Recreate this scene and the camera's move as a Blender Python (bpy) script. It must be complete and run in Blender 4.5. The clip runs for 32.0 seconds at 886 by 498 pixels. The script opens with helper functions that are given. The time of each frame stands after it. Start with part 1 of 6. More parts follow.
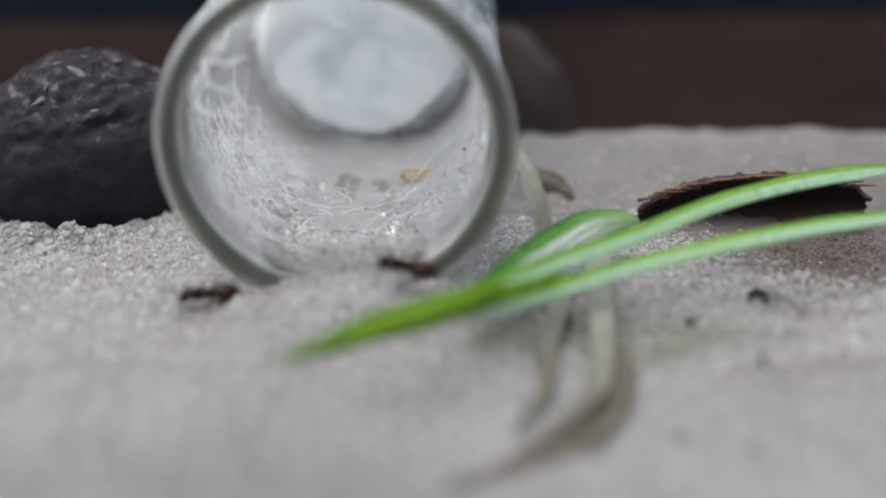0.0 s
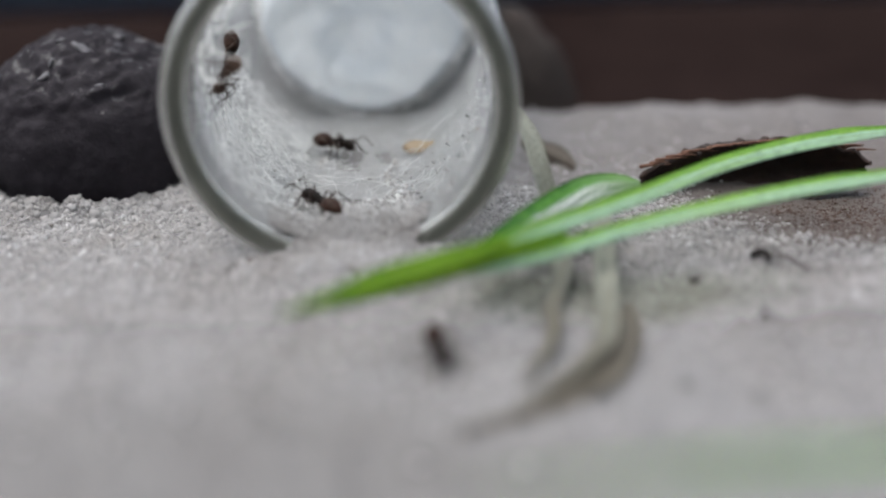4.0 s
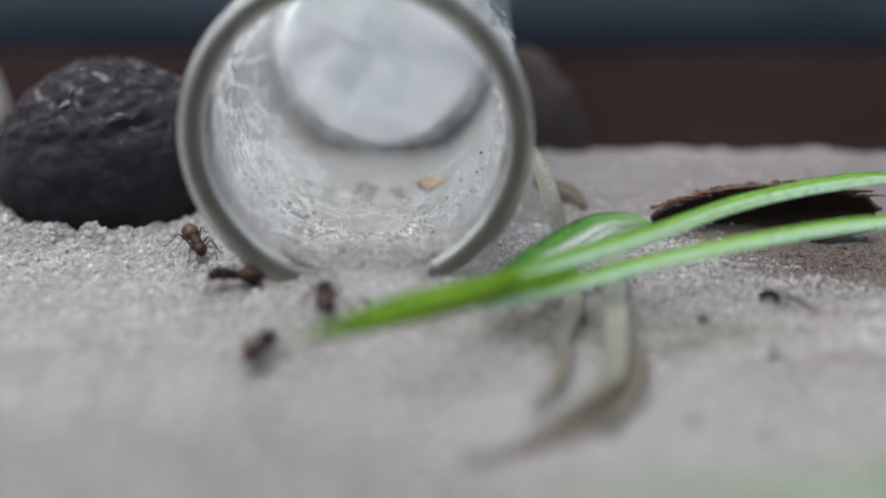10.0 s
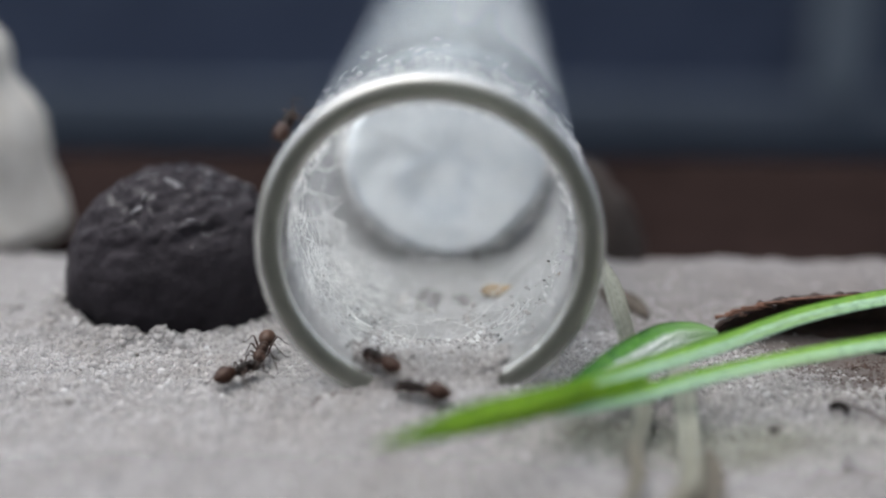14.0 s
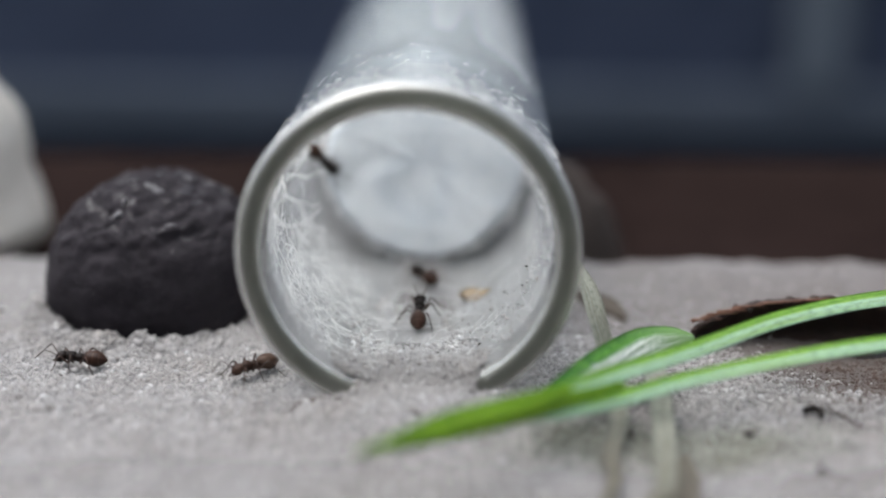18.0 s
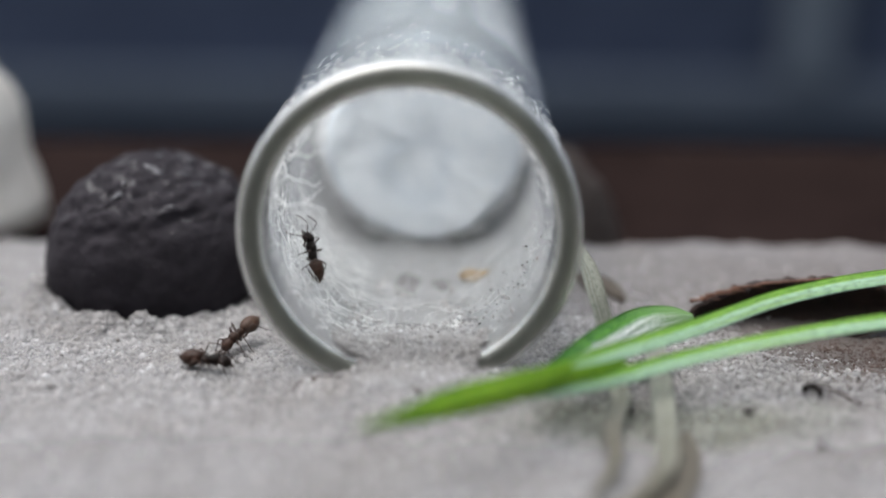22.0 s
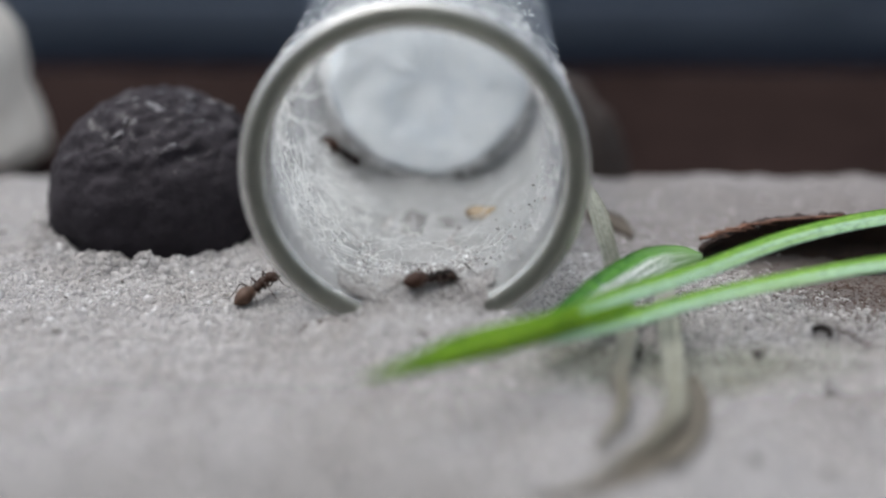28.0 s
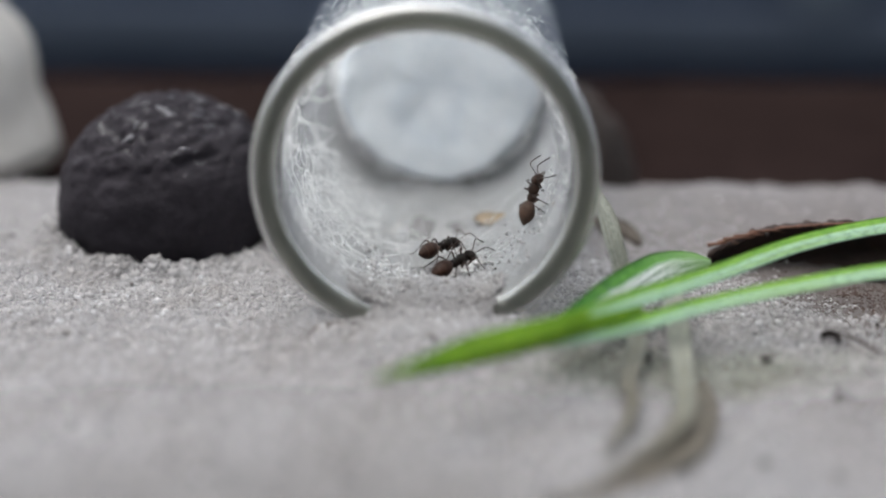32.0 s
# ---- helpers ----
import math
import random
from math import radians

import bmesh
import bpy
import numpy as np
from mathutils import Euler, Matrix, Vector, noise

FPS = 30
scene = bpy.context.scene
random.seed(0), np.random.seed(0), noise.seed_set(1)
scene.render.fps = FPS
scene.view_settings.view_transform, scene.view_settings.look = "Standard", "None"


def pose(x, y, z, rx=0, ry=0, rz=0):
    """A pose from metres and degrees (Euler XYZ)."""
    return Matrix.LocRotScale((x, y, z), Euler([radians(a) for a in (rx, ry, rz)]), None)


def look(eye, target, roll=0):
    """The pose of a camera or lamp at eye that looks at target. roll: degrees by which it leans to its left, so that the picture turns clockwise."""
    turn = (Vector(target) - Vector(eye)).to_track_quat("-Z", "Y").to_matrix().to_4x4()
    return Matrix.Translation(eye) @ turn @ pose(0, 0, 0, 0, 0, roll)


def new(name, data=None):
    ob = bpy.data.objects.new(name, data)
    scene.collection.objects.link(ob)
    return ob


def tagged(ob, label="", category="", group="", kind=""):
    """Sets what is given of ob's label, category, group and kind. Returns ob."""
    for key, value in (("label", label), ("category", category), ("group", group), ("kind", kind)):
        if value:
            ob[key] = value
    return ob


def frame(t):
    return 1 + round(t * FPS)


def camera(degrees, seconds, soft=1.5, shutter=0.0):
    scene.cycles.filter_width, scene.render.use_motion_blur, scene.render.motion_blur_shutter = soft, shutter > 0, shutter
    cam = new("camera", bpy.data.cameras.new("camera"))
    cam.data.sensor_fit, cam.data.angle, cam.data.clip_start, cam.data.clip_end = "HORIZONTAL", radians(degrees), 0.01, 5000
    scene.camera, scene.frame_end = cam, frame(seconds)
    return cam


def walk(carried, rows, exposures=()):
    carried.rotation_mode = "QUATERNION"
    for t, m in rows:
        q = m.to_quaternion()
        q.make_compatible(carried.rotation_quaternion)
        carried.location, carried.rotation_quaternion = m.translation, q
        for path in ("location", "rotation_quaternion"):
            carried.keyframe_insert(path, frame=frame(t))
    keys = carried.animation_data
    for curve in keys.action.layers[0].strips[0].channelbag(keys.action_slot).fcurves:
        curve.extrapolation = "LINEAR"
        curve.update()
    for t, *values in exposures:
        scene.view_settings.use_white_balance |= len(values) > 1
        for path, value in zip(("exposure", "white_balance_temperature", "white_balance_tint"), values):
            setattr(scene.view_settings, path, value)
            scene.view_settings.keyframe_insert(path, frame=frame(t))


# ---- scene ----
MM = 0.001


def mm(x, y, z, rx=0, ry=0, rz=0):
    """A pose from millimetres and degrees."""
    return pose(x * MM, y * MM, z * MM, rx, ry, rz)


def seen_from(x, y, z, yaw, pitch, lean):
    """The camera at a place in millimetres; yaw to the right, pitch up, lean anticlockwise, in degrees."""
    return mm(x, y, z, 90 + pitch, 0, -yaw) @ pose(0, 0, 0, 0, 0, lean)


# ---- camera and its walk ----
cam = camera(36, 32.0, soft=2.0)
cam.data.dof.use_dof = True
cam.data.dof.focus_distance = 0.0773
cam.data.dof.aperture_fstop = 13.0
walk(cam, [
    (0, seen_from(5.546, -63.531, 31.086, -0.249, -23.951, -0.615)),
    (0.5, seen_from(6.009, -63.537, 30.507, -0.534, -23.695, -0.797)),
    (1, seen_from(5.390, -63.654, 29.883, -0.663, -23.855, -0.952)),
    (1.5, seen_from(5.452, -64.212, 29.232, -0.572, -23.908, -1.119)),
    (2, seen_from(5.801, -64.494, 29.077, -0.393, -23.791, -1.205)),
    (2.5, seen_from(5.480, -64.871, 28.337, -0.269, -23.638, -1.261)),
    (3, seen_from(5.401, -65.075, 28.287, -0.266, -23.516, -1.347)),
    (3.5, seen_from(5.196, -65.001, 28.545, -0.164, -23.436, -1.343)),
    (5.5, seen_from(4.601, -65.286, 29.379, 0.220, -22.951, -0.953)),
    (6, seen_from(4.302, -65.226, 29.244, 0.099, -22.773, -0.894)),
    (6.5, seen_from(4.270, -65.352, 29.334, -0.021, -22.593, -0.796)),
    (7, seen_from(4.295, -65.627, 29.216, -0.078, -22.510, -0.702)),
    (7.5, seen_from(3.675, -65.398, 28.957, -0.195, -22.234, -0.598)),
    (8, seen_from(3.877, -65.493, 28.848, -0.295, -21.971, -0.469)),
    (8.5, seen_from(3.382, -65.619, 28.728, -0.484, -21.690, -0.419)),
    (9, seen_from(4.055, -65.579, 28.827, -0.586, -21.391, -0.401)),
    (9.5, seen_from(4.957, -64.006, 29.560, -0.815, -20.986, -0.217)),
    (10, seen_from(5.007, -65.885, 28.448, -0.521, -21.339, -0.047)),
    (10.5, seen_from(3.146, -67.276, 28.346, -0.867, -18.248, -0.058)),
    (11, seen_from(3.364, -67.150, 27.827, -1.211, -17.761, 0.061)),
    (11.5, seen_from(3.340, -67.297, 27.894, -1.382, -17.416, 0.163)),
    (12, seen_from(3.151, -67.257, 27.843, -1.645, -17.222, 0.194)),
    (12.5, seen_from(3.062, -67.204, 27.985, -1.520, -17.135, 0.241)),
    (13, seen_from(3.050, -67.226, 28.018, -1.622, -16.939, 0.216)),
    (13.5, seen_from(2.668, -67.257, 28.081, -1.536, -16.981, 0.233)),
    (14, seen_from(2.420, -66.642, 28.851, -1.478, -16.944, 0.265)),
    (14.5, seen_from(3.128, -66.431, 30.481, -1.541, -16.786, 0.315)),
    (16.5, seen_from(2.664, -67.043, 29.859, -0.896, -17.194, 0.482)),
    (17, seen_from(2.756, -67.059, 29.930, -0.588, -17.237, 0.545)),
    (17.5, seen_from(2.867, -67.074, 29.852, -0.545, -17.205, 0.514)),
    (18, seen_from(2.574, -66.958, 29.733, -0.658, -17.276, 0.424)),
    (18.5, seen_from(2.282, -67.141, 29.758, -0.383, -17.378, 0.405)),
    (19, seen_from(2.195, -67.103, 29.648, -0.326, -17.469, 0.410)),
    (19.5, seen_from(1.759, -67.188, 29.523, -0.223, -17.596, 0.470)),
    (20, seen_from(1.742, -67.318, 29.312, -0.191, -17.756, 0.498)),
    (20.5, seen_from(1.922, -67.338, 29.299, -0.123, -17.737, 0.573)),
    (21, seen_from(2.053, -67.384, 29.130, -0.200, -17.699, 0.543)),
    (21.5, seen_from(2.019, -67.393, 29.108, -0.222, -17.604, 0.512)),
    (22, seen_from(2.028, -67.381, 29.092, -0.233, -17.565, 0.509)),
    (22.5, seen_from(2.187, -67.284, 29.113, -0.275, -17.578, 0.517)),
    (23, seen_from(2.197, -67.236, 29.071, -0.288, -17.623, 0.463)),
    (23.5, seen_from(2.090, -67.369, 29.138, -0.265, -17.640, 0.507)),
    (24, seen_from(1.981, -67.283, 29.298, -0.160, -18.036, 0.547)),
    (24.5, seen_from(0.908, -65.558, 30.680, -0.597, -19.706, 0.524)),
    (25, seen_from(1.210, -65.430, 31.085, -0.520, -20.347, 0.598)),
    (25.5, seen_from(1.656, -65.639, 31.097, -0.400, -20.723, 0.578)),
    (27.5, seen_from(3.056, -65.705, 30.280, -0.927, -21.075, 0.099)),
    (28, seen_from(2.153, -66.054, 30.330, -0.599, -21.296, 0.110)),
    (28.5, seen_from(2.119, -66.186, 30.254, -0.374, -21.310, 0.164)),
    (29, seen_from(2.216, -66.159, 30.188, -0.518, -21.208, 0.148)),
    (29.5, seen_from(2.479, -66.179, 30.039, -0.832, -21.139, 0.196)),
    (30, seen_from(2.532, -66.150, 30.000, -0.883, -21.106, 0.255)),
    (30.5, seen_from(2.324, -66.178, 30.044, -0.773, -21.069, 0.282)),
    (31, seen_from(2.232, -66.353, 29.943, -0.720, -20.888, 0.336)),
    (31.5, seen_from(2.122, -66.407, 29.712, -0.783, -20.723, 0.357)),
    (32, seen_from(1.819, -66.431, 29.756, -0.738, -20.602, 0.382)),
], exposures=[(0, 0.51), (3, 0.47), (7, 0.49), (10.5, 0.52), (14, 0.54), (19, 0.58), (24, 0.58), (28, 0.53), (32, 0.54)])

# ---- light: a bright overcast day ----
world = bpy.data.worlds.new("overcast_sky")
scene.world = world
world.use_nodes = True
wn = world.node_tree
sky = wn.nodes.new("ShaderNodeTexSky")
sky.sky_type = "NISHITA"
sky.sun_disc = False
sky.sun_elevation = radians(74)
sky.sun_rotation = radians(-90)
sky.air_density, sky.dust_density, sky.ozone_density = 1.0, 5.0, 1.0
soften = wn.nodes.new("ShaderNodeHueSaturation")
soften.inputs["Saturation"].default_value = 0.5
wn.links.new(sky.outputs[0], soften.inputs["Color"])
wn.links.new(soften.outputs[0], wn.nodes["Background"].inputs[0])
wn.nodes["Background"].inputs[1].default_value = 0.15
sun_data = bpy.data.lights.new("sun", "SUN")
sun_data.energy = 1.5
sun_data.angle = radians(80)
sun_data.color = (0.915, 0.97, 0.97)
sun = new("sun", sun_data)
sun.matrix_world = look((-0.22, 0.0, 0.9), (0, 0, 0))


# ---- materials ----
def material(name):
    m = bpy.data.materials.new(name)
    m.use_nodes = True
    return m, m.node_tree, m.node_tree.nodes["Principled BSDF"]


def node(nt, kind, **values):
    n = nt.nodes.new(kind)
    for k, v in values.items():
        n.inputs[k].default_value = v
    return n


def millimetres(nt):
    """Object coordinates in millimetres."""
    c = nt.nodes.new("ShaderNodeTexCoord")
    s = nt.nodes.new("ShaderNodeVectorMath")
    s.operation = "SCALE"
    s.inputs["Scale"].default_value = 1000
    nt.links.new(c.outputs["Object"], s.inputs[0])
    return s.outputs[0]


def ramp(nt, source, stops):
    r = nt.nodes.new("ShaderNodeValToRGB")
    e = r.color_ramp.elements
    while len(e) < len(stops):
        e.new(0.5)
    for el, (p, c) in zip(e, stops):
        el.position, el.color = p, (*c, 1)
    nt.links.new(source, r.inputs[0])
    return r.outputs[0]


def mixed(nt, kind, a, b, factor):
    n = nt.nodes.new("ShaderNodeMix")
    n.data_type, n.blend_type = "RGBA", kind
    for s, v in ((n.inputs[6], a), (n.inputs[7], b), (n.inputs[0], factor)):
        if isinstance(v, (int, float)):
            s.default_value = v
        elif isinstance(v, tuple):
            s.default_value = (*v, 1)
        else:
            nt.links.new(v, s)
    return n.outputs[2]


def surface(name, dark, light, coarse, fine, rough=0.6, bump=0.2, depth=0.1, rough_span=0.15, **more):
    """A two-scale mottled surface. coarse and fine: cycles per millimetre. depth: the relief's height in millimetres."""
    m, nt, b = material(name)
    at = millimetres(nt)
    n1 = node(nt, "ShaderNodeTexNoise", Scale=coarse, Detail=5.0, Roughness=0.6)
    n2 = node(nt, "ShaderNodeTexNoise", Scale=fine, Detail=4.0, Roughness=0.65)
    nt.links.new(at, n1.inputs["Vector"])
    nt.links.new(at, n2.inputs["Vector"])
    mid = tuple((x + y) / 2 for x, y in zip(dark, light))
    c1 = ramp(nt, n1.outputs["Fac"], [(0.32, dark), (0.68, light)])
    c2 = ramp(nt, n2.outputs["Fac"], [(0.3, dark), (0.5, mid), (0.72, light)])
    nt.links.new(mixed(nt, "MIX", c1, c2, 0.5), b.inputs["Base Color"])
    rr = node(nt, "ShaderNodeMapRange")
    rr.inputs["To Min"].default_value = max(0.02, rough - rough_span)
    rr.inputs["To Max"].default_value = min(1, rough + rough_span)
    nt.links.new(n2.outputs["Fac"], rr.inputs["Value"])
    nt.links.new(rr.outputs[0], b.inputs["Roughness"])
    if bump:
        bm_ = node(nt, "ShaderNodeBump", Strength=bump, Distance=depth * MM)
        nt.links.new(n2.outputs["Fac"], bm_.inputs["Height"])
        nt.links.new(bm_.outputs[0], b.inputs["Normal"])
    for k, v in more.items():
        b.inputs[k.replace("_", " ")].default_value = v
    return m


def patch_cover(nt, at, most, middle=(12.5, -4.0), squeeze=0.31, reach=1.0):
    """How much of a ragged patch, wider than deep, lies at a place."""
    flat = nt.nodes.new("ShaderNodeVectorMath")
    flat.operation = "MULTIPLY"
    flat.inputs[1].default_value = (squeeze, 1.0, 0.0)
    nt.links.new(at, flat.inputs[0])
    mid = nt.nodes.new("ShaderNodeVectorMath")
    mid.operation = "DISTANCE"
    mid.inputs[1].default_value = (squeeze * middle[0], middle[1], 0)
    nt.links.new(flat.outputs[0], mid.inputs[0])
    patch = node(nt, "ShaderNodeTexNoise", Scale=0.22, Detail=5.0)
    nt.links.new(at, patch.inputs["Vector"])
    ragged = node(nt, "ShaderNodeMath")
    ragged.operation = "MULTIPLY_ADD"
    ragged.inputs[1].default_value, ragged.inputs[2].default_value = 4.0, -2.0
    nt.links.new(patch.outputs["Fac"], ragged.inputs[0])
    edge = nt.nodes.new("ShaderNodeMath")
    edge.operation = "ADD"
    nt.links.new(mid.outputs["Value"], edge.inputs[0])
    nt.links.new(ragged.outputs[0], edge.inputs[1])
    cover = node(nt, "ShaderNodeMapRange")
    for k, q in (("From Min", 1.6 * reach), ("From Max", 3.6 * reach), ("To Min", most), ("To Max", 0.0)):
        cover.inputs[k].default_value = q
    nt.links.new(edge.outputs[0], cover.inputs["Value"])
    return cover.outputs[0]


def grain_material():
    """Quartz grains: pale, each a little different, letting light through, some of them glinting."""
    m, nt, b = material("quartz_sand")
    g = nt.nodes.new("ShaderNodeNewGeometry")
    # the last stops paint glints: a few grains coloured near white
    c = ramp(nt, g.outputs["Random Per Island"], [(0.0, (0.36, 0.335, 0.31)), (0.02, (0.54, 0.526, 0.522)), (0.5, (0.6, 0.586, 0.582)), (0.93, (0.66, 0.646, 0.644)), (0.96, (0.85, 0.85, 0.855)), (1.0, (0.92, 0.92, 0.92))])
    at = millimetres(nt)
    n1 = node(nt, "ShaderNodeTexNoise", Scale=0.2, Detail=4.0)
    nt.links.new(at, n1.inputs["Vector"])
    tint = ramp(nt, n1.outputs["Fac"], [(0.3, (0.83, 0.81, 0.8)), (0.55, (0.99, 0.99, 1.0))])
    colour = mixed(nt, "MULTIPLY", c, tint, 1.0)
    # the greenish patch under the grass, on the grains as well
    colour = mixed(nt, "MIX", colour, (0.24, 0.255, 0.175), patch_cover(nt, at, 0.5))
    nt.links.new(colour, b.inputs["Base Color"])
    many = nt.nodes.new("ShaderNodeMath")
    many.operation = "MULTIPLY"
    many.inputs[1].default_value = 37.0
    part_of = nt.nodes.new("ShaderNodeMath")
    part_of.operation = "FRACT"
    nt.links.new(g.outputs["Random Per Island"], many.inputs[0])
    nt.links.new(many.outputs[0], part_of.inputs[0])
    gloss = node(nt, "ShaderNodeMapRange")
    gloss.inputs["To Min"].default_value, gloss.inputs["To Max"].default_value = 0.06, 0.6
    nt.links.new(part_of.outputs[0], gloss.inputs["Value"])
    nt.links.new(gloss.outputs[0], b.inputs["Roughness"])
    tr = nt.nodes.new("ShaderNodeBsdfTranslucent")
    nt.links.new(colour, tr.inputs[0])
    mx = nt.nodes.new("ShaderNodeMixShader")
    mx.inputs[0].default_value = 0.5
    nt.links.new(b.outputs[0], mx.inputs[1])
    nt.links.new(tr.outputs[0], mx.inputs[2])
    nt.links.new(mx.outputs[0], nt.nodes["Material Output"].inputs[0])
    return m


def sheet_sand_material():
    m, nt, b = material("fine_sand")
    at = millimetres(nt)
    v = node(nt, "ShaderNodeTexVoronoi", Scale=4.0, Randomness=1.0)
    nt.links.new(at, v.inputs["Vector"])
    cell = ramp(nt, v.outputs["Color"], [(0.1, (0.186, 0.179, 0.179)), (0.5, (0.21, 0.202, 0.202)), (0.9, (0.225, 0.218, 0.22))])
    n1 = node(nt, "ShaderNodeTexNoise", Scale=0.16, Detail=4.0)
    nt.links.new(at, n1.inputs["Vector"])
    tint = ramp(nt, n1.outputs["Fac"], [(0.3, (0.82, 0.8, 0.79)), (0.58, (0.99, 0.985, 0.995))])
    sand = mixed(nt, "MULTIPLY", cell, tint, 1.0)
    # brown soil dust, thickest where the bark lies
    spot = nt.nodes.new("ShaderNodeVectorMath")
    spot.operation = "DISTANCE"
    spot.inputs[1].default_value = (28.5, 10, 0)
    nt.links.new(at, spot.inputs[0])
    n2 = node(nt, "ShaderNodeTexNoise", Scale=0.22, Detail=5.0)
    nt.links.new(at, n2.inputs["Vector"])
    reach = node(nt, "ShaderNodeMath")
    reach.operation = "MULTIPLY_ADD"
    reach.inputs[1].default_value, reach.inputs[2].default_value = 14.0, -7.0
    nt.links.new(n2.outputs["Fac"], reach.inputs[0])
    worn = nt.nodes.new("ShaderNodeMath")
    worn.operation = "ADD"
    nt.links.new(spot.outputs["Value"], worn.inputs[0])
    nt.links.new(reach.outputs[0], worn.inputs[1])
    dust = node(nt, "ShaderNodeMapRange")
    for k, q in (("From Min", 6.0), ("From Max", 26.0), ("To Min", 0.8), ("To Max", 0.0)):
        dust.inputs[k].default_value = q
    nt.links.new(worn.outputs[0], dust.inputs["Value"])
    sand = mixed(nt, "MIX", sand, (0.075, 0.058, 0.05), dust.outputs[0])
    # shade over the nearest sand, put into its colour
    sand = mixed(nt, "MIX", sand, (0.11, 0.104, 0.1), patch_cover(nt, at, 0.5, (-9, -20), 0.3, 2.3))
    # a darker greenish patch under the grass
    nt.links.new(mixed(nt, "MIX", sand, (0.085, 0.096, 0.055), patch_cover(nt, at, 0.7)), b.inputs["Base Color"])
    b.inputs["Roughness"].default_value = 0.6
    bump = node(nt, "ShaderNodeBump", Strength=0.35, Distance=0.08 * MM)
    bump.invert = True
    nt.links.new(v.outputs["Distance"], bump.inputs["Height"])
    nt.links.new(bump.outputs[0], b.inputs["Normal"])
    return m


def glass_material():
    m, nt, b = material("clear_glass")
    b.inputs["Base Color"].default_value = (0.93, 0.95, 0.93, 1)
    b.inputs["Roughness"].default_value = 0.03
    b.inputs["IOR"].default_value = 1.47
    b.inputs["Transmission Weight"].default_value = 1.0
    return m


def film_material():
    """Thin cotton on the glass: white, letting light through, thick below and sparse above."""
    m, nt, b = material("cotton_film")
    at = millimetres(nt)
    n1 = node(nt, "ShaderNodeTexNoise", Scale=2.2, Detail=8.0, Roughness=0.8, Distortion=1.6)
    nt.links.new(at, n1.inputs["Vector"])
    n2 = node(nt, "ShaderNodeTexNoise", Scale=0.25, Detail=2.0)
    nt.links.new(at, n2.inputs["Vector"])
    col = ramp(nt, n1.outputs["Fac"], [(0.3, (0.67, 0.673, 0.685)), (0.65, (0.74, 0.743, 0.755))])
    dif, tra = nt.nodes.new("ShaderNodeBsdfDiffuse"), nt.nodes.new("ShaderNodeBsdfTranslucent")
    nt.links.new(col, dif.inputs[0])
    nt.links.new(col, tra.inputs[0])
    mx = nt.nodes.new("ShaderNodeMixShader")
    mx.inputs[0].default_value = 0.7
    nt.links.new(dif.outputs[0], mx.inputs[1])
    nt.links.new(tra.outputs[0], mx.inputs[2])
    clear = nt.nodes.new("ShaderNodeBsdfTransparent")
    add = nt.nodes.new("ShaderNodeMath")
    add.operation = "ADD"
    nt.links.new(n1.outputs["Fac"], add.inputs[0])
    nt.links.new(n2.outputs["Fac"], add.inputs[1])
    span = node(nt, "ShaderNodeMapRange")
    for k, v in (("From Min", 0.78), ("From Max", 1.25), ("To Min", 0.62), ("To Max", 0.88)):
        span.inputs[k].default_value = v
    nt.links.new(add.outputs[0], span.inputs["Value"])
    sep = nt.nodes.new("ShaderNodeSeparateXYZ")
    nt.links.new(at, sep.inputs[0])
    thin = node(nt, "ShaderNodeMapRange")
    for k, v in (("From Min", -5.0), ("From Max", 0.8), ("To Min", 1.0), ("To Max", 0.12)):
        thin.inputs[k].default_value = v
    nt.links.new(sep.outputs[2], thin.inputs["Value"])
    deep = node(nt, "ShaderNodeMapRange")
    for k, v in (("From Min", 4.0), ("From Max", 13.0), ("To Min", 0.0), ("To Max", 0.14)):
        deep.inputs[k].default_value = v
    nt.links.new(sep.outputs[1], deep.inputs["Value"])
    roof = node(nt, "ShaderNodeMapRange")
    for k, v in (("From Min", 3.5), ("From Max", 6.0), ("To Min", 0.0), ("To Max", 1.0)):
        roof.inputs[k].default_value = v
    nt.links.new(sep.outputs[2], roof.inputs["Value"])
    above = nt.nodes.new("ShaderNodeMath")
    above.operation = "MULTIPLY"
    nt.links.new(deep.outputs[0], above.inputs[0])
    nt.links.new(roof.outputs[0], above.inputs[1])
    thick = nt.nodes.new("ShaderNodeMath")
    thick.operation = "ADD"
    thick.use_clamp = True
    nt.links.new(thin.outputs[0], thick.inputs[0])
    nt.links.new(above.outputs[0], thick.inputs[1])
    cover = nt.nodes.new("ShaderNodeMath")
    cover.operation = "MULTIPLY"
    nt.links.new(span.outputs[0], cover.inputs[0])
    nt.links.new(thick.outputs[0], cover.inputs[1])
    last = nt.nodes.new("ShaderNodeMixShader")
    nt.links.new(cover.outputs[0], last.inputs[0])
    nt.links.new(clear.outputs[0], last.inputs[1])
    nt.links.new(mx.outputs[0], last.inputs[2])
    nt.links.new(last.outputs[0], nt.nodes["Material Output"].inputs[0])
    return m


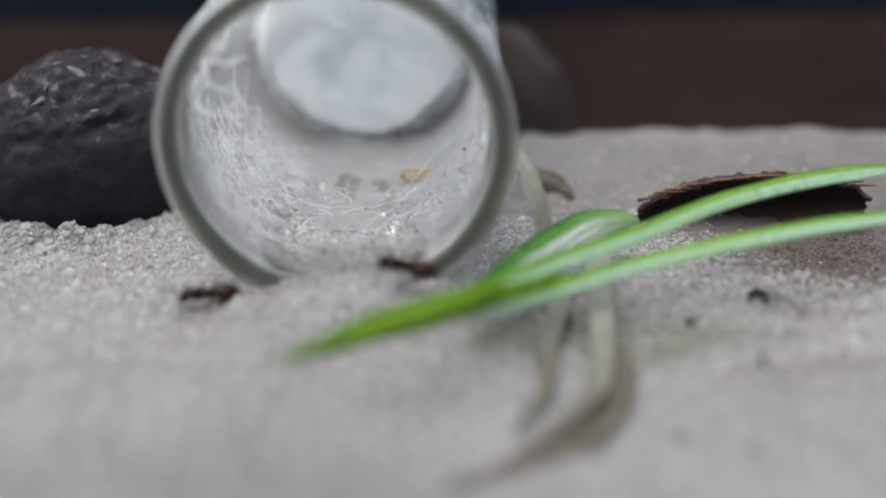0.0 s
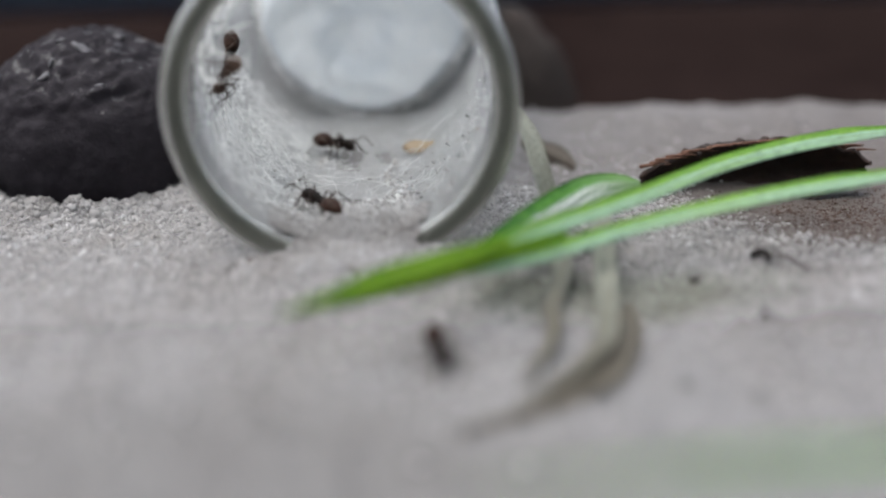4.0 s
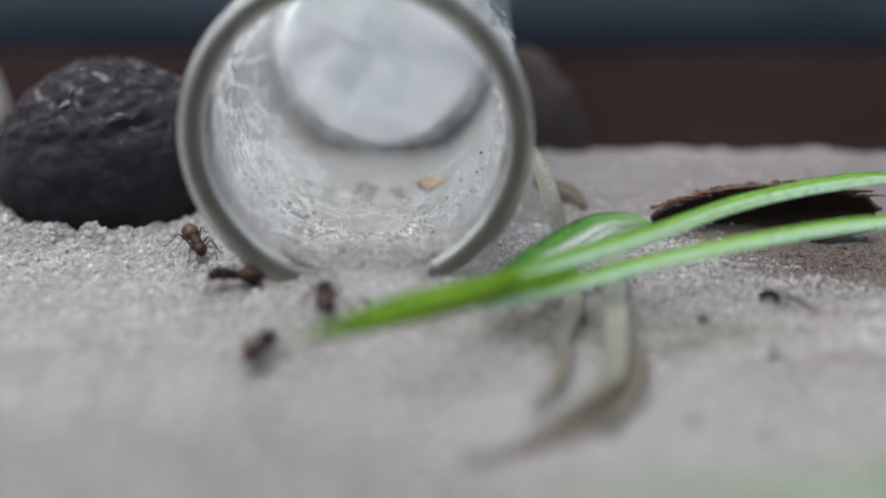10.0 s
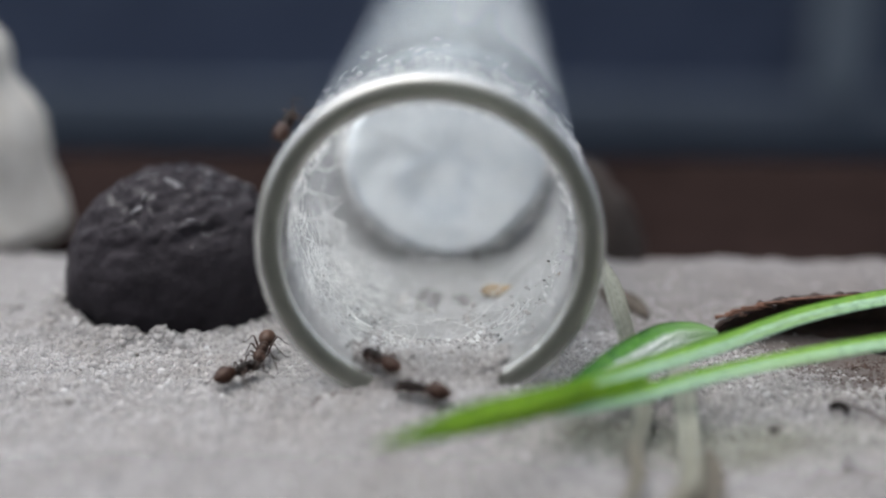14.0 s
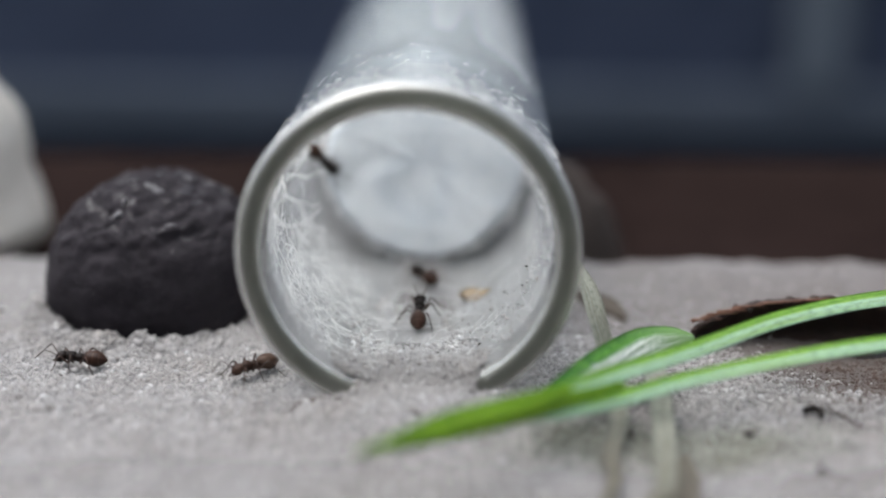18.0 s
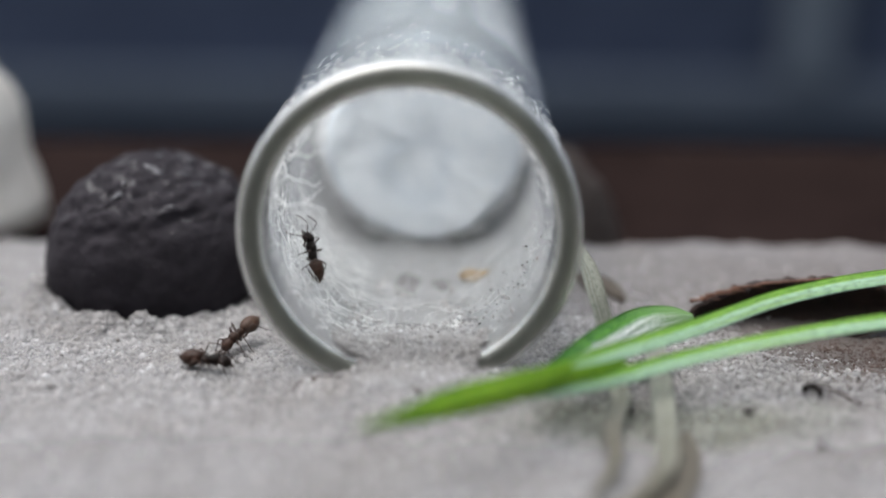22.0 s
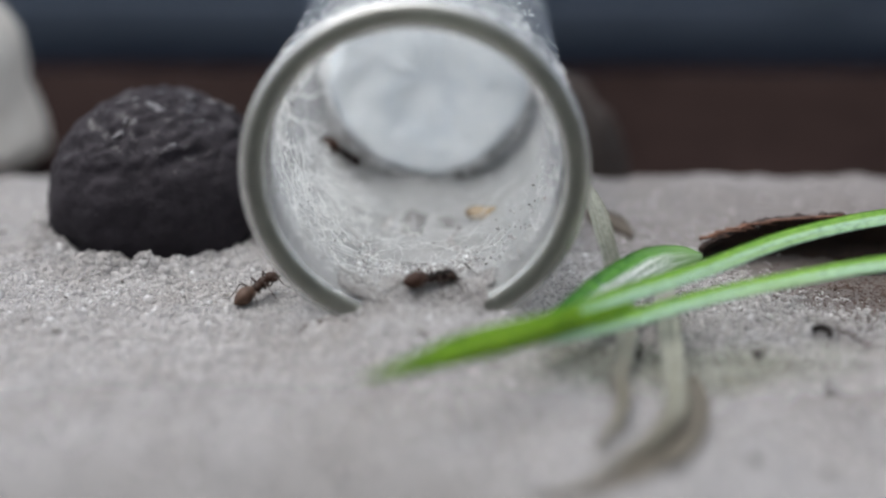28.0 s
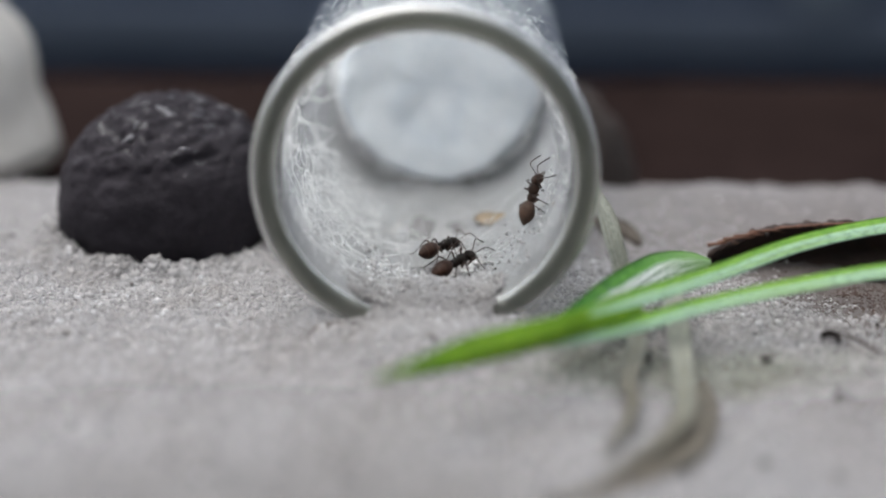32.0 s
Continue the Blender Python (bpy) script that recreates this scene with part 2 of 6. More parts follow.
def bloom_material():
    """A dusty, scratched bloom on old glass."""
    m, nt, b = material("dusty_bloom")
    at = millimetres(nt)
    n1 = node(nt, "ShaderNodeTexNoise", Scale=1.4, Detail=6.0, Roughness=0.75)
    nt.links.new(at, n1.inputs["Vector"])
    dif, tra = nt.nodes.new("ShaderNodeBsdfDiffuse"), nt.nodes.new("ShaderNodeBsdfTranslucent")
    for q in (dif, tra):
        q.inputs[0].default_value = (0.62, 0.69, 0.78, 1)
    mx = nt.nodes.new("ShaderNodeMixShader")
    mx.inputs[0].default_value = 0.75
    nt.links.new(dif.outputs[0], mx.inputs[1])
    nt.links.new(tra.outputs[0], mx.inputs[2])
    clear = nt.nodes.new("ShaderNodeBsdfTransparent")
    span = node(nt, "ShaderNodeMapRange")
    for k, v in (("From Min", 0.3), ("From Max", 0.75), ("To Min", 0.04), ("To Max", 0.28)):
        span.inputs[k].default_value = v
    nt.links.new(n1.outputs["Fac"], span.inputs["Value"])
    last = nt.nodes.new("ShaderNodeMixShader")
    nt.links.new(span.outputs[0], last.inputs[0])
    nt.links.new(clear.outputs[0], last.inputs[1])
    nt.links.new(mx.outputs[0], last.inputs[2])
    nt.links.new(last.outputs[0], nt.nodes["Material Output"].inputs[0])
    return m


def leaf_material(name, dark, light, vein, veins, rough=0.35, through_light=0.35, half=None, split=0.42, tip=None, streak=0.6, fade=(4.2, 7.2)):
    """A grass blade: lengthwise veins over its width, mottled along its length. half: the colour of its paler half, beyond the midrib."""
    m, nt, b = material(name)
    uv = nt.nodes.new("ShaderNodeTexCoord")
    sep = nt.nodes.new("ShaderNodeSeparateXYZ")
    nt.links.new(uv.outputs["UV"], sep.inputs[0])
    at = millimetres(nt)
    n1 = node(nt, "ShaderNodeTexNoise", Scale=0.7, Detail=4.0)
    nt.links.new(at, n1.inputs["Vector"])
    comb = nt.nodes.new("ShaderNodeCombineXYZ")
    nt.links.new(sep.outputs[0], comb.inputs[0])
    strand = node(nt, "ShaderNodeTexNoise", Scale=veins, Detail=3.0)
    strand.noise_dimensions = "2D"
    yy = nt.nodes.new("ShaderNodeMath")
    yy.operation = "MULTIPLY"
    yy.inputs[1].default_value = 0.018
    nt.links.new(sep.outputs[1], yy.inputs[0])
    nt.links.new(yy.outputs[0], comb.inputs[1])
    nt.links.new(comb.outputs[0], strand.inputs["Vector"])
    base = ramp(nt, n1.outputs["Fac"], [(0.3, dark), (0.7, light)])
    lines = ramp(nt, strand.outputs["Fac"], [(0.44, (0, 0, 0)), (0.6, (1, 1, 1))])
    fine = nt.nodes.new("ShaderNodeMath")
    fine.operation = "MULTIPLY"
    fine.inputs[1].default_value = streak
    nt.links.new(lines, fine.inputs[0])
    if half:
        wavy = nt.nodes.new("ShaderNodeMath")
        wavy.operation = "MULTIPLY_ADD"
        wavy.inputs[1].default_value = 0.3
        nt.links.new(n1.outputs["Fac"], wavy.inputs[0])
        nt.links.new(sep.outputs[0], wavy.inputs[2])
        split += 0.15
        over = ramp(nt, wavy.outputs[0], [(split - 0.08, (1, 1, 1)), (split + 0.08, (0, 0, 0))])
        base = mixed(nt, "MIX", base, half, over)
    whole = mixed(nt, "MIX", base, vein, fine.outputs[0])
    # short darker dashes between the veins
    dash = node(nt, "ShaderNodeTexNoise", Scale=1.0, Detail=4.0, Roughness=0.65)
    dash.noise_dimensions = "2D"
    cells = nt.nodes.new("ShaderNodeVectorMath")
    cells.operation = "MULTIPLY"
    cells.inputs[1].default_value = (9.0, 7.0, 0)
    nt.links.new(uv.outputs["UV"], cells.inputs[0])
    nt.links.new(cells.outputs[0], dash.inputs["Vector"])
    worn = ramp(nt, dash.outputs["Fac"], [(0.34, (0.5, 0.6, 0.55)), (0.52, (1, 1, 1))])
    whole = mixed(nt, "MULTIPLY", whole, worn, 0.8)
    if tip:
        along = node(nt, "ShaderNodeMapRange")
        for k, q in (("From Min", fade[0]), ("From Max", fade[1]), ("To Min", 0.0), ("To Max", 0.85)):
            along.inputs[k].default_value = q
        nt.links.new(sep.outputs[1], along.inputs["Value"])
        whole = mixed(nt, "MIX", whole, tip, along.outputs[0])
    nt.links.new(whole, b.inputs["Base Color"])
    b.inputs["Roughness"].default_value = rough
    bump = node(nt, "ShaderNodeBump", Strength=0.4, Distance=0.06 * MM)
    nt.links.new(strand.outputs["Fac"], bump.inputs["Height"])
    nt.links.new(bump.outputs[0], b.inputs["Normal"])
    tr = nt.nodes.new("ShaderNodeBsdfTranslucent")
    nt.links.new(whole, tr.inputs[0])
    mx = nt.nodes.new("ShaderNodeMixShader")
    mx.inputs[0].default_value = through_light
    nt.links.new(b.outputs[0], mx.inputs[1])
    nt.links.new(tr.outputs[0], mx.inputs[2])
    nt.links.new(mx.outputs[0], nt.nodes["Material Output"].inputs[0])
    return m


GRAIN = grain_material()
SAND = sheet_sand_material()
# sand in the tube, its colour lifted to make up for dimmer light inside
LIFTED_SAND = surface("brightened_linty_sand", (0.47, 0.465, 0.46), (0.68, 0.675, 0.67), 0.5, 3.0, 0.75, 0.5, 0.12)
GLASS = glass_material()


def lip_material():
    """Fire-polished glass, grey-green and a little milky."""
    m, nt, b = material("polished_lip_glass")
    at = millimetres(nt)
    n1 = node(nt, "ShaderNodeTexNoise", Scale=0.4, Detail=4.0)
    nt.links.new(at, n1.inputs["Vector"])
    n2 = node(nt, "ShaderNodeTexNoise", Scale=0.9, Detail=6.0, Roughness=0.7)
    nt.links.new(at, n2.inputs["Vector"])
    dirt = ramp(nt, n2.outputs["Fac"], [(0.55, (0, 0, 0)), (0.75, (0.45, 0.45, 0.45))])
    clean = ramp(nt, n1.outputs["Fac"], [(0.3, (0.16, 0.168, 0.138)), (0.7, (0.235, 0.24, 0.203))])
    nt.links.new(mixed(nt, "MIX", clean, (0.085, 0.07, 0.055), dirt), b.inputs["Base Color"])
    b.inputs["Roughness"].default_value = 0.42
    b.inputs["Specular IOR Level"].default_value = 0.05
    b.inputs["IOR"].default_value = 1.45
    b.inputs["Transmission Weight"].default_value = 0.72
    return m


LIP_GLASS = lip_material()
FILM = film_material()
BLOOM = bloom_material()
def cotton_material():
    """White cotton with a faint grey ring in its middle."""
    m = surface("white_cotton", (0.67, 0.715, 0.76), (0.78, 0.795, 0.815), 0.4, 2.5, 0.9, 0.5, 0.15)
    nt = m.node_tree
    b = nt.nodes["Principled BSDF"]
    at = millimetres(nt)
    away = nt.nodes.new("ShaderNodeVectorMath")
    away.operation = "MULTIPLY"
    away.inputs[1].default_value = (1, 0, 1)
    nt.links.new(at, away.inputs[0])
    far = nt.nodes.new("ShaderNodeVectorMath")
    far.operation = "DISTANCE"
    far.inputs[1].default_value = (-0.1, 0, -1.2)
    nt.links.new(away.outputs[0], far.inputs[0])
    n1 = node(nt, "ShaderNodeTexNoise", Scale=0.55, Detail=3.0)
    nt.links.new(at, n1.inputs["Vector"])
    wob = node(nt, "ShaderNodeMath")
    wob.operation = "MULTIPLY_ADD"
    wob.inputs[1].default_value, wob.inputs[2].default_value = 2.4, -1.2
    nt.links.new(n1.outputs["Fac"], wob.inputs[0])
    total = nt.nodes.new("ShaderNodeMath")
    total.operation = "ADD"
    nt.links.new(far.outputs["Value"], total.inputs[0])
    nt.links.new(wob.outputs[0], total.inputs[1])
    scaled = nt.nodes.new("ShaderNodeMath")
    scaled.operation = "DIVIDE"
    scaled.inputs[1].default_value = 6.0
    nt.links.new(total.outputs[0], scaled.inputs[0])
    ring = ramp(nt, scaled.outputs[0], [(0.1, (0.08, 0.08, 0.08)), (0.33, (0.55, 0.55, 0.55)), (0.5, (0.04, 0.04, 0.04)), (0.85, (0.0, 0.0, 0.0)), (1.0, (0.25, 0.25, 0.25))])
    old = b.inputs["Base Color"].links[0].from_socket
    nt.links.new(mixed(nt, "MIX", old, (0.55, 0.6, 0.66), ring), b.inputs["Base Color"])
    return m


COTTON = cotton_material()
# the plug's cotton again, darkened to stand for weaker light through the glass
DIMMED = surface("dimmed_cotton", (0.5, 0.505, 0.515), (0.63, 0.64, 0.65), 0.2, 2.0, 0.7, 0.5, 0.2)
FIBRE = surface("cotton_fibre", (0.9, 0.9, 0.9), (0.97, 0.97, 0.97), 0.5, 3, 0.5, 0)
def stone_material():
    """Dull purple-black rock with glossy chipped patches."""
    m = surface("black_stone", (0.0195, 0.0172, 0.0205), (0.033, 0.029, 0.035), 0.35, 2.2, 0.6, 0.45, 0.3, 0.1)
    nt = m.node_tree
    b = nt.nodes["Principled BSDF"]
    at = millimetres(nt)
    chips = node(nt, "ShaderNodeTexNoise", Scale=1.35, Detail=4.0, Roughness=0.55)
    nt.links.new(at, chips.inputs["Vector"])
    sep = nt.nodes.new("ShaderNodeSeparateXYZ")
    nt.links.new(at, sep.inputs[0])
    crown = node(nt, "ShaderNodeMapRange")
    for k, q in (("From Min", 1.5), ("From Max", 5.0), ("To Min", -0.07), ("To Max", 0.03)):
        crown.inputs[k].default_value = q
    nt.links.new(sep.outputs[2], crown.inputs["Value"])
    worn = nt.nodes.new("ShaderNodeMath")
    worn.operation = "ADD"
    nt.links.new(chips.outputs["Fac"], worn.inputs[0])
    nt.links.new(crown.outputs[0], worn.inputs[1])
    for socket, low, high in (("Roughness", 0.7, 0.3), ("Specular IOR Level", 0.1, 0.45)):
        span = node(nt, "ShaderNodeMapRange")
        for k, q in (("From Min", 0.58), ("From Max", 0.68), ("To Min", low), ("To Max", high)):
            span.inputs[k].default_value = q
        nt.links.new(worn.outputs[0], span.inputs["Value"])
        nt.links.new(span.outputs[0], b.inputs[socket])
    return m


STONE = stone_material()
# pale metal-like colour for the highlights set on the stone's crown
GLINT = surface("glint_chip", (0.045, 0.042, 0.048), (0.23, 0.226, 0.242), 1.2, 5, 0.4, 0.8, 0.12, 0.15, Metallic=0.5)
PALE = surface("pale_stone", (0.45, 0.415, 0.365), (0.63, 0.61, 0.575), 0.12, 0.8, 0.7, 0.4, 0.4)
TABLE = surface("brown_wood", (0.0118, 0.0079, 0.0075), (0.0255, 0.0168, 0.0154), 0.03, 0.25, 0.9, 0.3, 0.3, Specular_IOR_Level=0.0)
NAVY = surface("dark_blue_panel", (0.033, 0.0445, 0.078), (0.063, 0.081, 0.128), 0.012, 0.06, 0.4, 0.0)
RAIL = surface("dull_blue_rail", (0.055, 0.07, 0.095), (0.085, 0.104, 0.135), 0.012, 0.06, 0.5, 0.0)
NAVY2 = surface("dull_slate_blue", (0.1, 0.125, 0.155), (0.14, 0.165, 0.2), 0.012, 0.06, 0.5, 0.0)
BARK = surface("dry_brown_bark", (0.008, 0.005, 0.004), (0.045, 0.02, 0.0135), 0.5, 2.5, 0.75, 0.8, 0.3)
RIM = surface("reddish_bark_rim", (0.06, 0.025, 0.016), (0.22, 0.105, 0.068), 0.6, 2.5, 0.75, 0.8, 0.2)
DRIED = surface("dull_brown_leaf", (0.08, 0.068, 0.056), (0.16, 0.135, 0.112), 0.3, 1.5, 0.8, 0.8, 0.4)
LUMP = surface("dark_brown_bark", (0.018, 0.0125, 0.0105), (0.05, 0.036, 0.03), 0.3, 1.5, 0.8, 0.8, 0.4)
SOIL = surface("brown_soil", (0.035, 0.019, 0.014), (0.11, 0.07, 0.055), 0.5, 3, 0.85, 0.5, 0.1)
CRUMB = surface("dark_crumb", (0.015, 0.012, 0.01), (0.06, 0.045, 0.04), 1, 5, 0.6, 0.5, 0.1)
HUSK = surface("amber_husk", (0.2, 0.14, 0.085), (0.36, 0.275, 0.185), 0.8, 4, 0.5, 0.4, 0.1)
GREEN = leaf_material("fresh_grass", (0.12, 0.32, 0.004), (0.25, 0.5, 0.01), (0.42, 0.6, 0.05), 15, 0.4, 0.5)
GREEN_TWO = leaf_material("ribbed_grass", (0.1, 0.325, 0.018), (0.245, 0.52, 0.045), (0.45, 0.67, 0.15), 14, 0.32, 0.45, (0.66, 0.9, 0.76), 0.55)
# the near-white half is reflected sky, painted into the broad blade's colour
GREEN_SHEEN = leaf_material("painted_sheen_grass", (0.03, 0.17, 0.01), (0.16, 0.42, 0.05), (0.05, 0.15, 0.02), 24, 0.14, 0.3, (0.92, 0.95, 0.93), 0.6, tip=(0.2, 0.36, 0.12), streak=0.7, fade=(5.0, 8.5))
STRAW = leaf_material("bleached_grass", (0.27, 0.272, 0.22), (0.38, 0.38, 0.315), (0.5, 0.5, 0.44), 8, 0.45, 0.4, tip=(0.17, 0.148, 0.115))
WITHERED = leaf_material("withered_grass", (0.16, 0.134, 0.106), (0.235, 0.2, 0.16), (0.23, 0.21, 0.175), 8, 0.5, 0.45)
ANT_DARK = surface("ant_shell", (0.003, 0.0018, 0.0015), (0.012, 0.0052, 0.0034), 1.5, 8, 0.5, 0.3, 0.03, Specular_IOR_Level=0.18)


def gaster_material(name, dark, light):
    """Dark shell with thin paler bands between its plates."""
    m = surface(name, dark, light, 1.5, 8, 0.42, 0.3, 0.03, Specular_IOR_Level=0.22)
    nt = m.node_tree
    b = nt.nodes["Principled BSDF"]
    sep = nt.nodes.new("ShaderNodeSeparateXYZ")
    nt.links.new(millimetres(nt), sep.inputs[0])
    turn = node(nt, "ShaderNodeMath")
    turn.operation = "PINGPONG"
    turn.inputs[1].default_value = 0.17
    nt.links.new(sep.outputs[1], turn.inputs[0])
    line = node(nt, "ShaderNodeMapRange")
    for k, q in (("From Min", 0.0), ("From Max", 0.05), ("To Min", 0.4), ("To Max", 0.0)):
        line.inputs[k].default_value = q
    nt.links.new(turn.outputs[0], line.inputs["Value"])
    old = b.inputs["Base Color"].links[0].from_socket
    nt.links.new(mixed(nt, "MIX", old, (0.1, 0.055, 0.034), line.outputs[0]), b.inputs["Base Color"])
    return m


ANT_GASTER = gaster_material("banded_shell", (0.007, 0.0032, 0.0023), (0.048, 0.019, 0.011))
RED_GASTER = gaster_material("reddish_banded_shell", (0.026, 0.0155, 0.0115), (0.115, 0.067, 0.048))
RED_SHELL = surface("reddish_ant_shell", (0.012, 0.0065, 0.005), (0.06, 0.03, 0.02), 1.5, 8, 0.5, 0.3, 0.03, Specular_IOR_Level=0.2)
ANT_LEG = surface("ant_leg_shell", (0.018, 0.0085, 0.006), (0.06, 0.027, 0.0165), 1.5, 8, 0.45, 0.2, 0.03)


# ---- builders ----
def mesh_of(name, verts, faces, mat, smooth=True, uvs=None):
    """A mesh from corners in millimetres."""
    me = bpy.data.meshes.new(name)
    me.from_pydata((np.asarray(verts, float) * MM).tolist(), [], faces)
    if smooth:
        me.polygons.foreach_set("use_smooth", [True] * len(me.polygons))
    if uvs is not None:
        layer = me.uv_layers.new(name="UVMap")
        idx = np.empty(len(me.loops), int)
        me.loops.foreach_get("vertex_index", idx)
        layer.data.foreach_set("uv", np.asarray(uvs, float)[idx].ravel())
    me.materials.append(mat)
    me.update()
    return me


def part(name, me, parent=None, label=""):
    ob = new(name, me)
    if parent:
        ob.parent = parent
    return tagged(ob, label)


def thing(name, label, category, m=None, group="", kind=""):
    ob = new(name)
    ob.empty_display_size = 0.002
    if m is not None:
        ob.matrix_world = m
    return tagged(ob, label, category, group, kind)


def lathe_y(profile, n=96, closed=False):
    """Turns a profile of (radius, y) round the y axis."""
    v, f = [], []
    for r, y in profile:
        for k in range(n):
            a = 2 * math.pi * k / n
            v.append((r * math.cos(a), y, r * math.sin(a)))
    rings = len(profile)
    for i in range(rings if closed else rings - 1):
        j = (i + 1) % rings
        for k in range(n):
            q = (k + 1) % n
            f.append((i * n + k, i * n + q, j * n + q, j * n + k))
    return v, f


def spline(points, n):
    """Points along a smooth curve through the given ones."""
    p = [Vector(q) for q in points]
    p = [p[0] * 2 - p[1]] + p + [p[-1] * 2 - p[-2]]
    out = []
    spans = len(p) - 3
    for k in range(n):
        s = k / (n - 1) * spans
        i = min(int(s), spans - 1)
        t = s - i
        a, b, c, d = p[i:i + 4]
        out.append(0.5 * ((2 * b) + (c - a) * t + (2 * a - 5 * b + 4 * c - d) * t * t + (3 * b - a - 3 * c + d) * t ** 3))
    return out


def ribbon(points, width, side, n=40, across=7, fold=0.25, thick=0.07):
    """A leaf blade along points; width(s) in millimetres, side: the way across, level if None; fold: how deep its keel is."""
    line = spline(points, n)
    rows, uv = [], []
    for k, p in enumerate(line):
        s = k / (n - 1)
        fwd = (line[min(k + 1, n - 1)] - line[max(k - 1, 0)]).normalized()
        sd = fwd.cross(Vector((0, 0, 1))) if side is None else Vector(side)
        sd = (sd - fwd * sd.dot(fwd)).normalized()
        up = sd.cross(fwd)
        w = width(s)
        for layer in (0, 1):
            for j in range(across):
                u = j / (across - 1) * 2 - 1
                rows.append(p + sd * (u * w / 2) + up * (abs(u) * w * fold + (thick if layer else 0) * (1 - 0.7 * u * u)))
                uv.append((j / (across - 1), s * 10))
    f = []
    step = 2 * across
    for k in range(n - 1):
        for j in range(across - 1):
            a = k * step + j
            f.append((a, a + 1, a + 1 + step, a + step))
            b = a + across
            f.append((b, b + step, b + 1 + step, b + 1))
        for j in (0, across - 1):
            a = k * step + j
            f.append((a, a + step, a + across + step, a + across))
    return [tuple(r) for r in rows], f, uv


def tube_along(points, radius, n=12, sides=6):
    """A round stalk along points, closed at its ends; radius(s)."""
    line = spline(points, n)
    v, f = [], []
    for k, p in enumerate(line):
        fwd = (line[min(k + 1, n - 1)] - line[max(k - 1, 0)]).normalized()
        a = fwd.orthogonal().normalized() if k == 0 else (a - fwd * a.dot(fwd)).normalized()
        b = fwd.cross(a)
        r = radius(k / (n - 1))
        for j in range(sides):
            w = 2 * math.pi * j / sides
            v.append(tuple(p + a * (r * math.cos(w)) + b * (r * math.sin(w))))
    for k in range(n - 1):
        for j in range(sides):
            q = (j + 1) % sides
            f.append((k * sides + j, k * sides + q, (k + 1) * sides + q, (k + 1) * sides + j))
    f.append(tuple(range(sides))[::-1])
    f.append(tuple((n - 1) * sides + j for j in range(sides)))
    return v, f


def ball(subdivisions):
    bm = bmesh.new()
    bmesh.ops.create_icosphere(bm, subdivisions=subdivisions, radius=1)
    v = [tuple(q.co) for q in bm.verts]
    f = [tuple(q.index for q in p.verts) for p in bm.faces]
    bm.free()
    return v, f


def lump(sx, sy, sz, rough, size, seed, subdivisions=4, flat=0.0, ridges=0.0):
    """An uneven stone: a ball, stretched and worn. size: of its bumps in millimetres; flat: height under which it is cut off."""
    v, f = ball(subdivisions)
    out = []
    for q in v:
        p = Vector((q[0] * sx, q[1] * sy, q[2] * sz))
        k = 1 + rough * noise.fractal(p / size + Vector((seed, seed * 2, 0)), 0.8, 2.1, 5)
        if ridges:
            k += ridges * (noise.ridged_multi_fractal(p / size * 2.3 + Vector((0, seed, 3)), 0.9, 2.1, 4, 1, 2) - 1.2)
        p *= k
        p.z = max(p.z, flat)
        out.append(tuple(p))
    return out, f


def joined(pieces):
    v, f = [], []
    for pv, pf in pieces:
        o = len(v)
        v += list(pv)
        f += [tuple(i + o for i in q) for q in pf]
    return v, f


# ---- the setting ----
AXIS = 8.4  # height of the tube's axis over the sand


def mound(x, y):
    """The low heap over the lip's lowest part."""
    slope = max(0.0, min(1.0, (y + 9) / 9))
    left = max(0.0, min(1.0, (-0.8 - x) / 1.5)) * max(0.0, min(1.0, (x + 6.5) / 2))
    return (1.15 - 0.16 * left) * math.exp(-((x - 0.5) / 6.6) ** 4) * slope * slope * (3 - 2 * slope)


def sand_height(x, y):
    p = Vector((x / 9, y / 9, 0.3))
    h = 0.55 * noise.noise(p) + 0.22 * noise.noise(p * 3.1) + 0.1 * noise.noise(p * 9)
    # pressed in round the tube's mouth, heaped beside it
    d = math.hypot(x, y + 1)
    h *= min(1, max(0.25, d / 22))
    # crumbly clumps, and a loose bank round the stone's foot
    rough = noise.noise(Vector((x * 0.9, y * 0.9, 5))) + 0.6 * noise.noise(Vector((x * 2.1, y * 2.1, 8)))
    ring = math.hypot((x + 16.5) / 7.2, (y - 15.6) / 6.8)
    bank = (0.2 + 0.65 * max(0.0, min(1.0, (-12.0 - x) / 5))) * math.exp(-((ring - 1.05) / 0.17) ** 2)
    return h + mound(x, y) + 0.16 * rough * (1 + 4.0 * bank) + bank


def sand_sheet():
    xs = np.concatenate([np.arange(-90, -34, 2.0), np.arange(-34, -25, 0.5), np.arange(-25, 30, 0.25), np.arange(30, 40, 0.5), np.arange(40, 91, 2.0)])
    ys = np.concatenate([np.arange(-75, -24, 2.0), np.arange(-24, -9, 0.5), np.arange(-9, 12, 0.25), np.arange(12, 29.3, 0.5)])
    v, f = [], []
    for y in ys:
        for x in xs:
            edge = 28.2 + 1.2 * noise.noise(Vector((x / 7, 3.3, 0))) - y
            z = sand_height(x, y)
            if edge < 2.2:
                z = z + (-3.2 - z) * (1 - max(0.0, edge) / 2.2) ** 1.3
            v.append((x, y, z))
    n = len(xs)
    for j in range(len(ys) - 1):
        for i in range(n - 1):
            a = j * n + i
            f.append((a, a + 1, a + 1 + n, a + n))
    return part("ground", mesh_of("ground", v, f, SAND))


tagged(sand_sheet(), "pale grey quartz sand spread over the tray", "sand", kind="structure")


